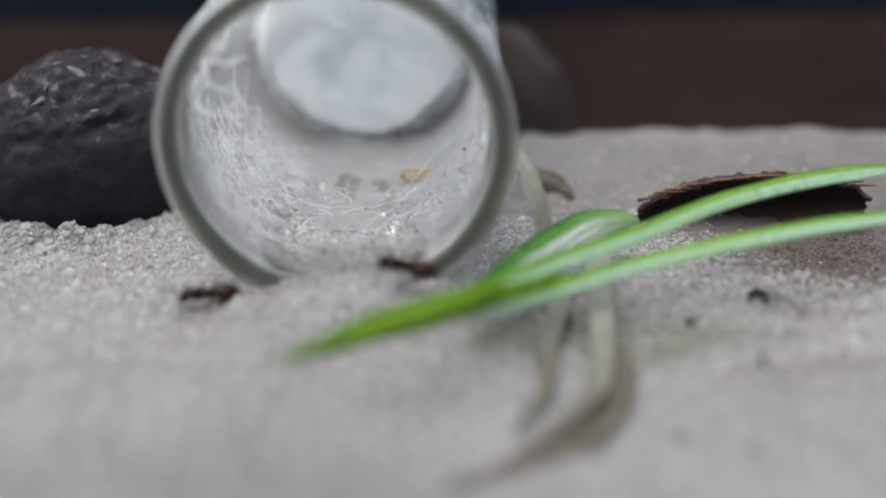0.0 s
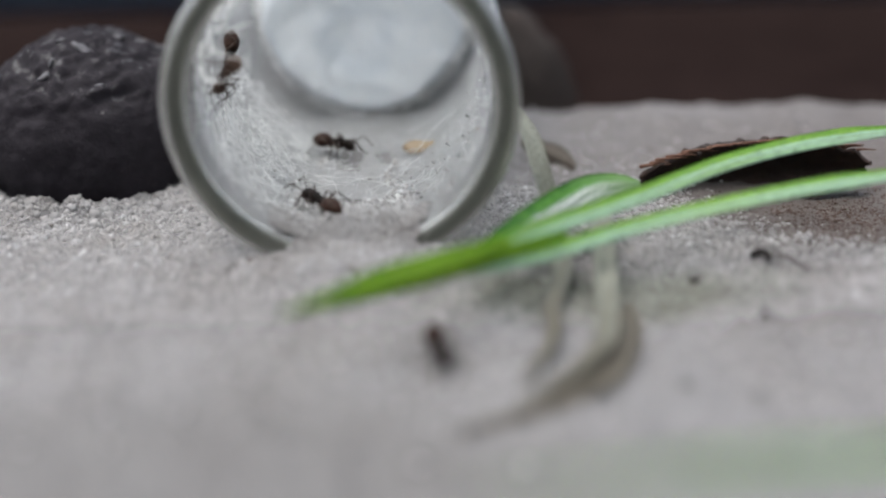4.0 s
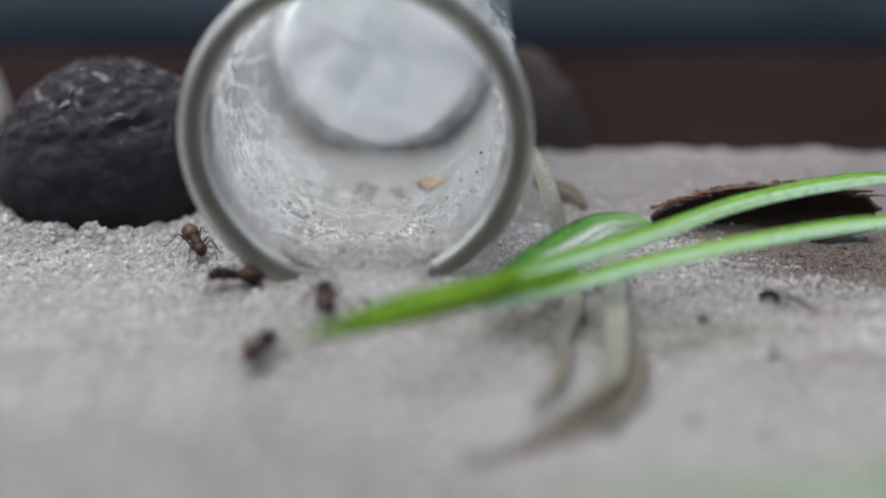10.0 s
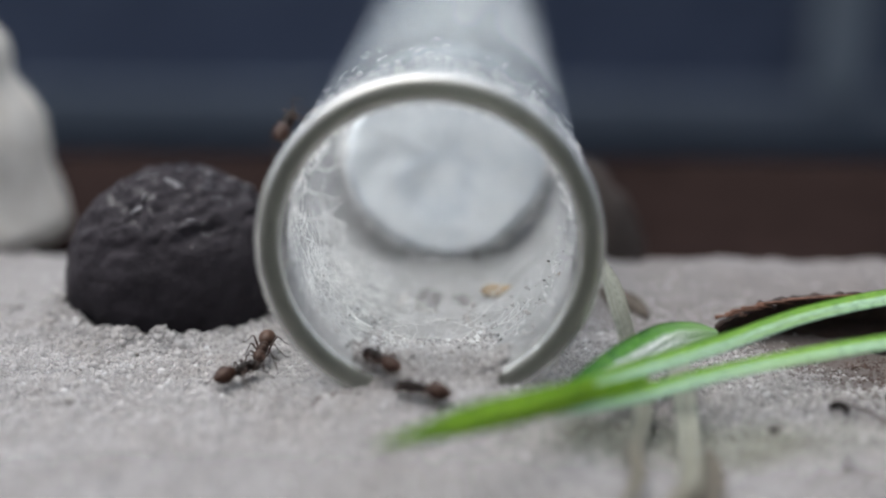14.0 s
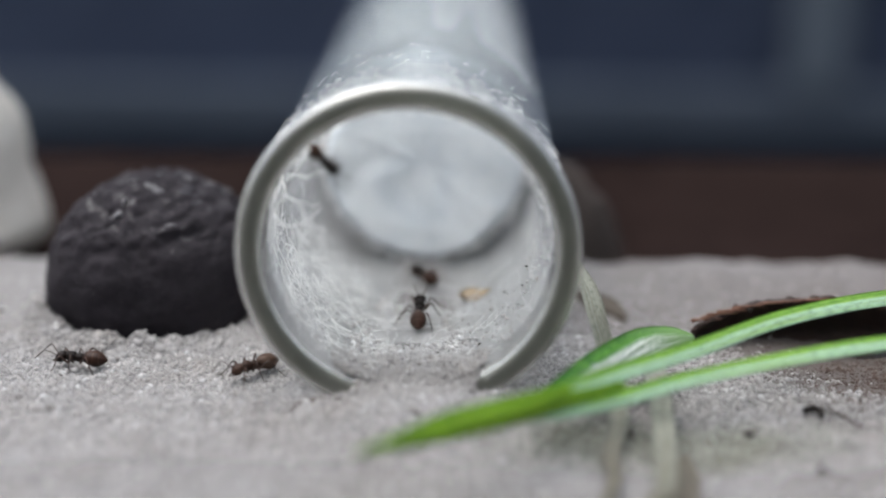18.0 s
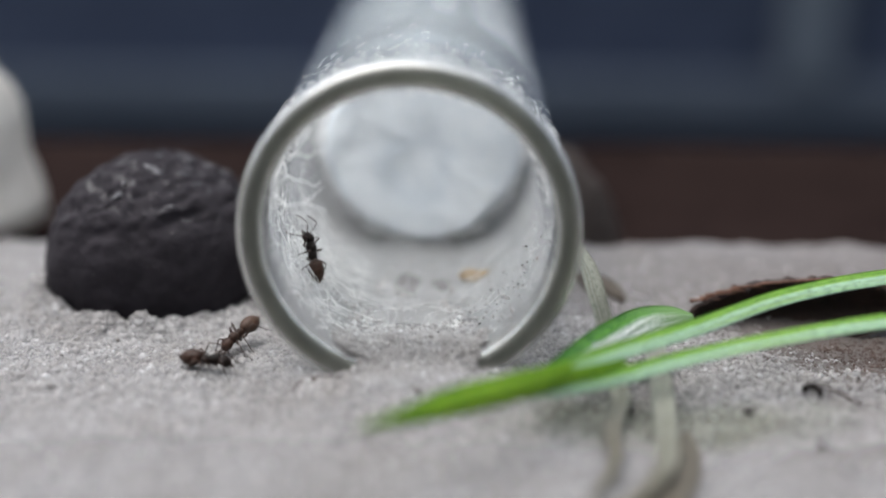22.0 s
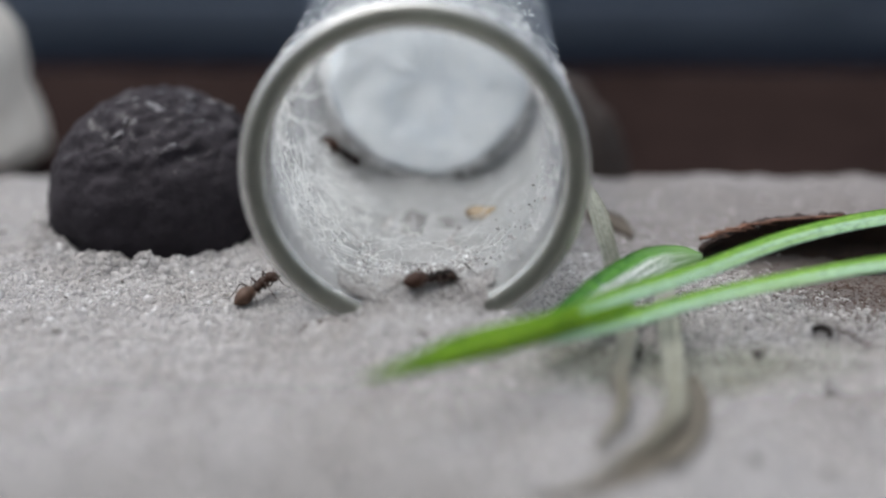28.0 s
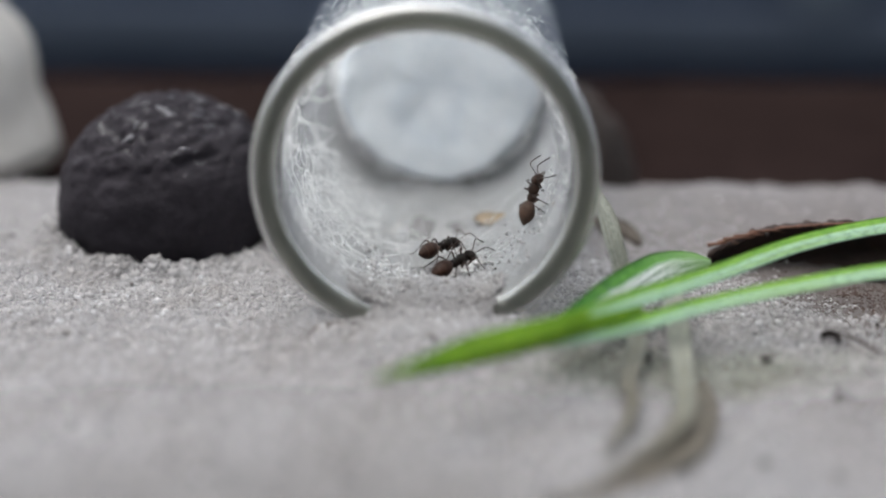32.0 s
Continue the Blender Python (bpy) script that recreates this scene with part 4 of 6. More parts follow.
white = part("stone", mesh_of("pale_stone", *pale_stone(), PALE))
white.matrix_world = mm(-38.0, 33, 0.3)
tagged(white, "tall cream-white stone standing behind the black stone", "stone")
blob = part("bark_piece", mesh_of("bark_lump", *lump(5.4, 3.6, 8.4, 0.11, 4.0, 5.0, 4, -0.4), LUMP))
blob.matrix_world = mm(9.6, 33, -2.9)
tagged(blob, "dull brown lump of bark behind the tube", "bark")


def curled_bark():
    """A shell of bark, curled like a gutter on its side, ragged along its upper edge."""
    n, m = 60, 22
    rows = []
    for layer in (0, 1):
        for i in range(n):
            s = i / (n - 1)
            x = 16.6 + 13.0 * s
            taper = math.sin(math.pi * min(1, max(0.02, s * 0.94 + 0.03))) ** 0.45
            lift = 1.15 + 0.75 * s
            for j in range(m):
                u = j / (m - 1)
                a = math.radians(80 - 178 * u)
                r = 1.95 * taper * (1 + 0.1 * noise.noise(Vector((s * 6, u * 4, 2)))) - 0.22 * layer
                rag = (0.35 * noise.noise(Vector((s * 22, 0, 5))) + 0.2 * noise.noise(Vector((s * 60, 1, 5)))) * (u < 0.12)
                rows.append((x + 0.3 * noise.noise(Vector((u * 5, s * 3, 9))), 8.6 + 1.3 * r * math.cos(a), lift * taper ** 0.3 + 0.95 * r * math.sin(a) + rag - 0.1))
    f = []
    o = n * m
    for i in range(n - 1):
        for j in range(m - 1):
            a = i * m + j
            f.append((a, a + 1, a + 1 + m, a + m))
            f.append((o + a, o + a + m, o + a + 1 + m, o + a + 1))
        for j in (0, m - 1):
            a = i * m + j
            f.append((a, a + m, o + a + m, o + a))
    for i in (0, n - 1):
        for j in range(m - 1):
            a = i * m + j
            f.append((a, o + a, o + a + 1, a + 1))
    return rows, f


bark = thing("bark_piece", "curled reddish-brown strip of bark on sand", "bark", mm(0, 0, 0))
part("shell", mesh_of("curled_bark", *curled_bark(), BARK), bark)
rng = random.Random(12)
for k in range(26):
    s = 0.04 + 0.92 * (k + rng.uniform(-0.3, 0.3)) / 25
    x, top = 16.6 + 13.0 * s, 1.15 + 0.75 * s + 1.85 * math.sin(math.pi * min(1, max(0.02, s * 0.94 + 0.03))) ** 0.45
    tilt = rng.uniform(-0.4, 0.5)
    length = rng.uniform(0.3, 1.5)
    part("splinter", mesh_of("splinter", *tube_along([(x - length * 0.6, 9.1, top - 0.3), (x, 8.95, top - 0.14), (x + length, 8.9 - tilt * 0.2, top - 0.12 + 0.2 * tilt)], lambda s: 0.14 * (1 - 0.85 * s), 8, 5), RIM), bark, "loose reddish splinter")


def soil():
    """Loose brown soil that has crumbled off the bark."""
    rng = np.random.default_rng(15)
    n = 9000
    x, y = rng.normal(27.5, 4.0, n), rng.normal(5.0, 2.2, n)
    low = np.array([sand_height(p, q) for p, q in zip(x, y)])
    size = np.minimum(rng.lognormal(math.log(0.05), 0.4, n), 0.12)
    places = np.column_stack([x, y, low + size * rng.uniform(-0.8, 0.1, n)])
    tagged(part("soil", grains_at("soil", places, size, rng, 8, SOIL)), "loose brown soil crumbs under the bark", "soil", kind="stuff")


soil()


def dirt():
    """Brown crumbs caught where the lip goes into the sand."""
    rng = np.random.default_rng(31)
    n = 420
    x, y = rng.normal(-5.0, 0.9, n), -0.25 - np.abs(rng.normal(0, 0.7, n))
    low = np.array([sand_height(p, q) for p, q in zip(x, y)])
    size = np.minimum(rng.lognormal(math.log(0.06), 0.4, n), 0.15)
    places = np.column_stack([x, y, low + size * rng.uniform(-0.5, 0.4, n)])
    tagged(part("dirt", grains_at("dirt", places, size, rng, 8, SOIL)), "brown dirt caught under the glass lip", "soil", kind="stuff")


def clumps():
    """Coarse white lumps of sand banked against the black stone's foot."""
    rng = np.random.default_rng(33)
    n = 260
    a = np.radians(rng.uniform(185, 320, n))
    k = 1.02 + np.abs(rng.normal(0, 0.14, n))
    x, y = -16.5 + 7.2 * k * np.cos(a), 15.6 + 6.8 * k * np.sin(a)
    low = np.array([sand_height(p, q) for p, q in zip(x, y)])
    size = np.minimum(rng.lognormal(math.log(0.15), 0.5, n), 0.45)
    places = np.column_stack([x, y, low + size * rng.uniform(-0.75, 0.1, n)])
    tagged(part("sand_clumps", grains_at("sand_clumps", places, size, rng, 20)), "coarse pale quartz lumps at the black stone's foot", "sand", kind="stuff")


dirt()
clumps()


def crumb(name, x, y, z, size, seed, mat, label, category):
    ob = part(name, mesh_of(name, *lump(size, size * 0.8, size * 0.7, 0.25, size, seed, 2), mat))
    ob.matrix_world = mm(x, y, z, 0, 0, seed * 40)
    return tagged(ob, label, category, group="crumbs on the sand")


for k, (x, y, s) in enumerate(((17.5, -3.2, 0.34), (17.6, 0.1, 0.13), (19.5, -1.2, 0.13), (20.2, -7.2, 0.22), (18.9, -4.6, 0.1), (24.5, 1.5, 0.14),
                               (-13.2, -3.2, 0.12), (-19.5, 3.2, 0.13), (14.8, 2.2, 0.1), (-6.5, -2.5, 0.12), (11.6, -2.6, 0.18), (22.4, -6.0, 0.12), (15.4, -13.4, 0.24), (18.4, -14.1, 0.2))):
    crumb("crumb", x, y, sand_height(x, y) + s * 0.6, s, 2.0 + k, CRUMB, "small dark crumb of soil on pale sand", "crumb")
for k, (x, y, z, s) in enumerate(((-5.0, 7.9, 1.9, 0.13), (-6.2, 6.5, 4.9, 0.08), (3.9, 4.5, 1.9, 0.16), (6.2, 5.5, 5.1, 0.1), (6.45, 6.5, 5.9, 0.12), (1.5, 3.0, 2.0, 0.1), (5.9, 4.0, 4.5, 0.08))):
    crumb("crumb", x, y, z, s, 30.0 + k, CRUMB, "tiny dark crumb inside the glass tube", "crumb")

twig = thing("dead_insect_bit", "curled dark scrap with a thin twig on sand", "scrap", mm(21.5, -0.8, sand_height(21.5, -0.8) + 0.25) @ Matrix.Scale(1.25, 4))
part("curl", mesh_of("curl", *tube_along([(-0.5, 0.1, 0.0), (-0.15, 0.15, 0.12), (0.1, -0.05, 0.1), (0.15, -0.4, 0.02)], lambda s: 0.17 - 0.08 * abs(s - 0.4)), ANT_DARK), twig)
part("stem", mesh_of("stem", *tube_along([(0.25, 0.15, 0.1), (0.8, -0.5, 0.15), (1.5, -1.5, 0.0)], lambda s: 0.055), BARK), twig)

husk = part("seed_husk", mesh_of("seed_husk", *joined([tube_along([(0, 0, -0.45), (0.12, 0.1, 0.0), (0.32, 0.1, 0.5)], lambda s: 0.09 * (1 - 0.4 * s)),
                                                        tube_along([(0.12, 0.1, 0.0), (0.05, 0.0, 0.3)], lambda s: 0.06, 5)]), HUSK))
husk.matrix_world = mm(6.95, 5.2, 5.35)
tagged(husk, "thin amber husk stuck to the tube wall", "husk")
flake = part("seed_flake", mesh_of("seed_flake", *joined([lump(0.62, 0.4, 0.34, 0.3, 0.5, 6.0, 3), [[(q[0] + 0.2, q[1] - 0.15, q[2] - 0.5) for q in lump(0.34, 0.25, 0.4, 0.3, 0.5, 7.0, 2)[0]], lump(0.34, 0.25, 0.4, 0.3, 0.5, 7.0, 2)[1]]]), HUSK))
flake.matrix_world = mm(3.85, 12.8, 1.85) @ Matrix.Scale(1.75, 4)
tagged(flake, "amber seed flake on cotton inside the tube", "seed")

# ---- grass ----
sprig = thing("grass_sprig", "fresh green grass sprig bent over the sand", "grass", mm(0, 0, 0))


def blade(points, width, side, mat, label="", fold=0.22, parent=sprig, name="blade"):
    v, f, uv = ribbon(points, width, side, 48, 9, fold)
    return part(name, mesh_of(name, v, f, mat, uvs=uv), parent, label)


taper = lambda w, a=0.25: (lambda s: w * (min(1, (s + 0.02) / a) ** 0.8 if s < a else (1 - max(0, s - 0.85) / 0.15 * 0.9 if s > 0.85 else 1)))
# the shared stem end, then the blades that fan out of it
blade([(-1.72, -14.32, 4.27), (0.41, -12.54, 4.02), (2.59, -10.57, 3.86), (5.11, -8.87, 3.86), (8.12, -6.45, 3.86)], lambda s: 0.12 + 1.3 * math.sin(math.pi * min(1, 0.02 + s * 0.8)) ** 1.3, (0, 0.45, 1), GREEN, fold=0.3, name="stem")
blade([(0.76, -12.38, 3.84), (2.78, -10.68, 3.66), (5.11, -9.11, 3.62), (7.92, -6.81, 3.44), (11.0, -3.9, 3.1)], lambda s: 0.2 + 0.75 * math.sin(math.pi * min(1, 0.05 + s * 0.85)), (0, 0.35, 1), GREEN, fold=0.3, name="sheath")
blade([(2.97, -10.32, 3.79), (5.90, -7.98, 3.63), (9.96, -3.32, 3.28), (15.1, 0, 3.6), (20.5, 3.0, 4.35), (26.5, 5.0, 4.85), (33, 6.5, 4.8)], taper(0.98), (0, 0.95, 0.8), GREEN_TWO, fold=0.1)
blade([(3.16, -10.20, 3.64), (5.90, -8.07, 3.29), (9.96, -4.51, 2.48), (14.8, -2.0, 2.8), (20.0, -0.8, 3.5), (25.1, 0.0, 4.1), (33, 1.0, 4.6)], taper(0.9), (0, 0.92, 0.82), GREEN_TWO, fold=0.1)
blade([(6.30, -6.17, 2.68), (8.53, -2.97, 2.72), (10.69, 0.10, 2.79), (12.9, 2.6, 3.0), (14.6, 3.8, 2.9), (15.8, 4.4, 2.6)], lambda s: 0.15 + 1.9 * math.sin(math.pi * min(1, 0.1 + s * 0.88)) ** 0.8, (0, 0.85, 0.55), GREEN_SHEEN, "broad blade, its silvery sheen put into the colour", fold=0.15)

dry = thing("dry_grass", "bleached dry grass leaf curling across the sand", "grass", mm(0, 0, 0))


def lying(places, over):
    """Points a little over the sand."""
    return [(x, y, sand_height(x, y) + over) for x, y in places]


blade([(8.85, 6.8, 6.3), (9.75, 4.9, 5.3), (10.2, 3.6, 4.0), (10.8, 2.2, 2.0), (11.0, -1.0, 0.9), (10.9, -3.0, 0.6)] + lying([(10.17, -6.06), (10.06, -8.72), (9.36, -11.59), (8.24, -13.77)], 0.5),
      lambda s: 0.2 + 0.95 * math.sin(math.pi * min(1, 0.28 + 0.7 * s)), None, STRAW, fold=0.1, parent=dry)
blade([(13.5, 4.6, 1.9), (13.4, 3.4, 2.1), (13.3, 2.0, 1.7), (13.2, -1.5, 1.0)] + lying([(12.48, -8.84), (11.57, -11.80), (10.14, -14.02), (8.04, -15.60)], 0.55),
      lambda s: 0.2 + 1.0 * math.sin(math.pi * min(1, 0.2 + 0.78 * s)), None, STRAW, fold=0.1, parent=dry)
blade(lying([(13.98, -5.07), (13.54, -7.84), (12.24, -12.06), (10.40, -14.65), (8.57, -15.71), (5.26, -17.02)], 0.12),
      lambda s: 0.15 + 1.75 * math.sin(math.pi * s ** 0.8) ** 1.2, None, WITHERED, "withered brown edge", fold=0.04, parent=dry)
strip = thing("leaf_strip", "narrow brown dead leaf strip on sand", "leaf", mm(0, 0, 0))
blade([(10.0, 16.6, 0.9), (11.4, 15.4, 0.6), (12.3, 14.5, 0.45), (13.1, 13.3, 0.3)], lambda s: 0.4 + 1.0 * math.sin(math.pi * s), (0, 0.4, 1), DRIED, fold=0.2, parent=strip)

near_leaf = thing("grass_leaf", "arching green grass leaf close over the sand", "grass", mm(0, 0, 0))
blade([(5.5, -32.9, 7.6), (10.2, -32.4, 7.8), (13.7, -32.5, 8.1), (16.5, -32.2, 8.0), (19, -31.3, 7.4), (24, -29.5, 4.5), (30, -27, 0.4)], taper(0.62, 0.45), (0, 0.6, 1), GREEN_TWO, fold=0.2, parent=near_leaf)

# ---- ants ----


def ant(shell=ANT_DARK, rear=ANT_GASTER, label="small dark brown worker ant with slender legs"):
    """A small worker ant, facing +y, standing on z = 0 under its thorax."""
    body = thing("ant", label, "ant", mm(0, 0, 0), group="ants round the tube")

    def egg(cx, cy, cz, rx, ry, rz, mat=shell, tilt=0.0, name="thorax", label="", parent=body, point=0.0):
        bv, bf = ball(3)
        out = []
        for q in bv:
            x, y, z = q[0] * rx, q[1] * ry, q[2] * rz
            y2, z2 = y * math.cos(tilt) - z * math.sin(tilt), y * math.sin(tilt) + z * math.cos(tilt)
            slim = 1 - point * max(0.0, -q[1]) ** 2 if point else 1 - 0.18 * q[1]
            out.append((cx + 1.2 * x * slim, cy + 1.06 * y2, cz + 1.2 * z2 * (slim if point else 1)))
        return part(name, mesh_of(name, out, bf, mat), parent, label)

    head = egg(0, 0.86, 0.62, 0.27, 0.32, 0.22, tilt=-0.5, name="head")
    egg(0, 0.34, 0.66, 0.235, 0.32, 0.24, name="thorax")
    egg(0, -0.08, 0.62, 0.195, 0.3, 0.2, name="propodeum")
    egg(0, -0.36, 0.55, 0.095, 0.085, 0.16, name="petiole")
    egg(0, -0.92, 0.6, 0.36, 0.62, 0.34, tilt=0.15, mat=rear, name="gaster", label="glossy banded abdomen", point=0.6)
    for side in (-1, 1):
        part("antenna", mesh_of("antenna", *tube_along([(side * 0.1, 1.05, 0.72), (side * 0.28, 1.3, 0.95), (side * 0.42, 1.5, 1.08), (side * 0.46, 1.78, 0.88), (side * 0.46, 2.05, 0.62)], lambda s: 0.022 + 0.006 * s, 12, 5), ANT_LEG), head)
        part("mandible", mesh_of("mandible", *tube_along([(side * 0.1, 1.08, 0.48), (side * 0.11, 1.22, 0.42), (side * 0.02, 1.32, 0.4)], lambda s: 0.045 * (1 - 0.6 * s), 6, 5), ANT_LEG), head)
    legs = []
    for side in (-1, 1):
        for k, (y0, reach, back) in enumerate(((0.42, 0.8, 0.74), (0.15, 0.9, -0.12), (-0.12, 0.98, -0.95))):
            pts = [(0, 0, 0), (side * 0.14, back * 0.08, -0.1), (side * reach * 0.5, back * 0.45, 0.34), (side * reach * 0.78, back * 0.72, -0.1), (side * reach, back, -0.46), (side * (reach + 0.14), back * 1.15, -0.5)]
            leg = part("leg", mesh_of("leg", *tube_along(pts, lambda s: 0.032 + 0.026 * math.exp(-((s - 0.28) / 0.16) ** 2) - 0.014 * s, 16, 5), ANT_LEG), body)
            leg.matrix_basis = mm(side * 0.13, y0, 0.52)
            legs.append(leg)
    return body, legs


def upright(x, y, z, hx, hy, hz, nx, ny, nz):
    """A pose at a place in millimetres, facing h with its back towards n."""
    up = Vector((nx, ny, nz)).normalized()
    fwd = Vector((hx, hy, hz))
    fwd = (fwd - up * fwd.dot(up)).normalized()
    side = fwd.cross(up)
    m = Matrix((side, fwd, up)).transposed().to_4x4()
    m.translation = Vector((x, y, z)) * MM
    return m


def on_sand(x, y, hx, hy):
    """A pose on the open sand, facing h."""
    return upright(x, y, sand_height(x, y) + 0.08, hx, hy, 0, 0, 0, 1)


def leaning(x, y, hx, hy, hz, nx, ny, nz):
    """A pose on the open sand, its body tilted along h."""
    return upright(x, y, sand_height(x, y) + 0.12 + 0.3 * abs(hz), hx, hy, hz, nx, ny, nz)


def stride(legs, path):
    """Swings six legs in two sets of three, faster the faster the ant goes."""
    times = [t for t, _ in path]
    far = [0.0]
    for (_, a), (_, b) in zip(path, path[1:]):
        far.append(far[-1] + (b.translation - a.translation).length / MM)
    rest = [leg.matrix_basis.copy() for leg in legs]
    steps = np.arange(0, 32.01, 0.2)
    gone = np.interp(steps, times, far)
    for k, leg in enumerate(legs):
        sign = 1 if leg.location.x > 0 else -1
        rows = []
        for t, d in zip(steps, gone):
            ph = d * 2.1 + (math.pi if k in (1, 3, 5) else 0) + 0.25 * math.sin(t * 1.7 + k)
            swing = 17 * math.sin(ph)
            lift = 9 * max(0.0, math.cos(ph))
            rows.append((t, rest[k] @ pose(0, 0, 0, 0, -sign * lift, swing * sign)))
        walk(leg, rows)


def grown(body, k):
    """The ant's meshes and joints, k times as large."""
    for o in body.children_recursive:
        o.data.transform(Matrix.Scale(k, 4))
        o.location *= k


ANTS = [ant(), ant(), ant(), ant(RED_SHELL, RED_GASTER, "small reddish-brown worker ant with an amber abdomen"), ant()]
for body, _ in ANTS:
    grown(body, 1.14)


def motions():
    first = [
        (0, on_sand(-6.85, -0.94, -0.97, -0.25)),
        (0.5, on_sand(-9.08, -1.08, -0.97, -0.24)),
        (1, on_sand(-7.35, -1.93, -0.20, -0.98)),
        (1.25, on_sand(-6.16, -2.83, -0.88, -0.47)),
        (1.5, on_sand(-5.00, -3.63, -0.92, 0.39)),
        (1.75, on_sand(-5.02, -4.40, -0.81, -0.59)),
        (2, on_sand(-5.04, -5.17, 0.08, -1.00)),
        (2.25, on_sand(-2.75, -5.77, 0.64, -0.77)),
        (2.5, on_sand(-0.42, -6.45, 0.97, -0.26)),
        (3, on_sand(4.79, -7.32, 0.86, -0.50)),
        (3.5, leaning(5.92, -8.95, 0.56, -0.81, -0.17, 0.10, -0.14, 0.99)),
        (5.5, on_sand(-6.53, -14.52, -0.39, -0.92)),
        (6, on_sand(-9.00, -14.31, -0.63, -0.78)),
        (6.167, on_sand(-8.75, -14.57, -1.00, 0.09)),
        (6.333, on_sand(-8.50, -14.83, -0.48, 0.88)),
        (6.5, on_sand(-8.25, -15.08, 0.46, 0.89)),
        (7, on_sand(-8.12, -15.07, 0.88, 0.47)),
        (7.5, on_sand(-7.67, -14.36, 0.91, -0.42)),
        (8, on_sand(-7.05, -13.20, 0.84, 0.54)),
        (8.5, on_sand(-6.76, -14.06, 0.39, 0.92)),
        (9, on_sand(-6.07, -12.50, 0.96, 0.29)),
        (9.5, on_sand(-5.81, -12.47, 0.18, 0.98)),
        (10, on_sand(-4.11, -7.69, 0.3, 0.95)),
        (10.5, on_sand(0.63, -5.11, 0.90, 0.44)),
        (10.75, on_sand(-0.36, -4.48, 0.02, 1.00)),
        (11, on_sand(-1.35, -3.85, -0.89, 0.46)),
        (11.5, on_sand(-1.49, -3.95, -0.72, 0.69)),
        (12, on_sand(-1.09, -3.59, -0.73, 0.68)),
        (12.5, on_sand(-1.38, -2.79, -0.93, 0.37)),
        (13, on_sand(-1.14, -2.29, -0.95, 0.30)),
        (13.5, leaning(-1.30, -1.83, -0.99, 0.10, 0.06, 0.00, -0.50, 0.87)),
        (14, upright(-2.64, 0.37, 1.65, -0.65, 0.76, 0.00, 0.00, 0.00, 1.00)),
        (14.5, upright(-2.28, 2.37, 1.65, 0.01, 1.00, 0.00, 0.00, 0.00, 1.00)),
        (16.5, upright(-1.19, 7.56, 1.65, 0.02, 0.93, 0.36, 0.01, -0.36, 0.93)),
        (17, upright(-1.27, 10.74, 1.65, -0.02, 0.97, 0.25, 0.01, -0.25, 0.97)),
        (17.5, upright(-0.24, 11.53, 1.65, 0.50, 0.86, 0.09, 0.09, -0.16, 0.98)),
        (18, upright(0.35, 15.80, 1.65, -0.52, 0.86, 0.00, 0.00, 0.00, 1.00)),
        (18.25, upright(-1.34, 17.58, 2.19, -0.77, 0.53, 0.37, -0.14, -0.70, 0.70)),
        (18.5, upright(-3.04, 19.35, 2.72, -0.94, 0.00, 0.34, 0.00, -1.00, 0.00)),
        (19, upright(-4.00, 19.35, 3.49, -0.33, 0.00, 0.94, 0.00, -1.00, 0.00)),
        (19.5, upright(-4.38, 19.35, 4.88, -0.21, 0.00, 0.98, 0.00, -1.00, 0.00)),
        (20, upright(-4.93, 19.35, 7.78, 0.05, 0.00, 1.00, 0.00, -1.00, 0.00)),
        (20.5, upright(-4.82, 19.35, 10.10, 0.08, 0.00, 1.00, 0.00, -1.00, 0.00)),
        (20.8, upright(-3.66, 21.93, 10.55, 0.27, 0.66, 0.70, -0.08, -0.70, 0.70)),
        (21.1, upright(-2.50, 24.50, 11.00, 0.45, 0.89, 0.00, 0.00, 0.00, 1.00)),
        (32, upright(-2.20, 24.50, 11.20, 1.00, 0.00, 0.00, 0.00, 0.00, 1.00)),
    ]
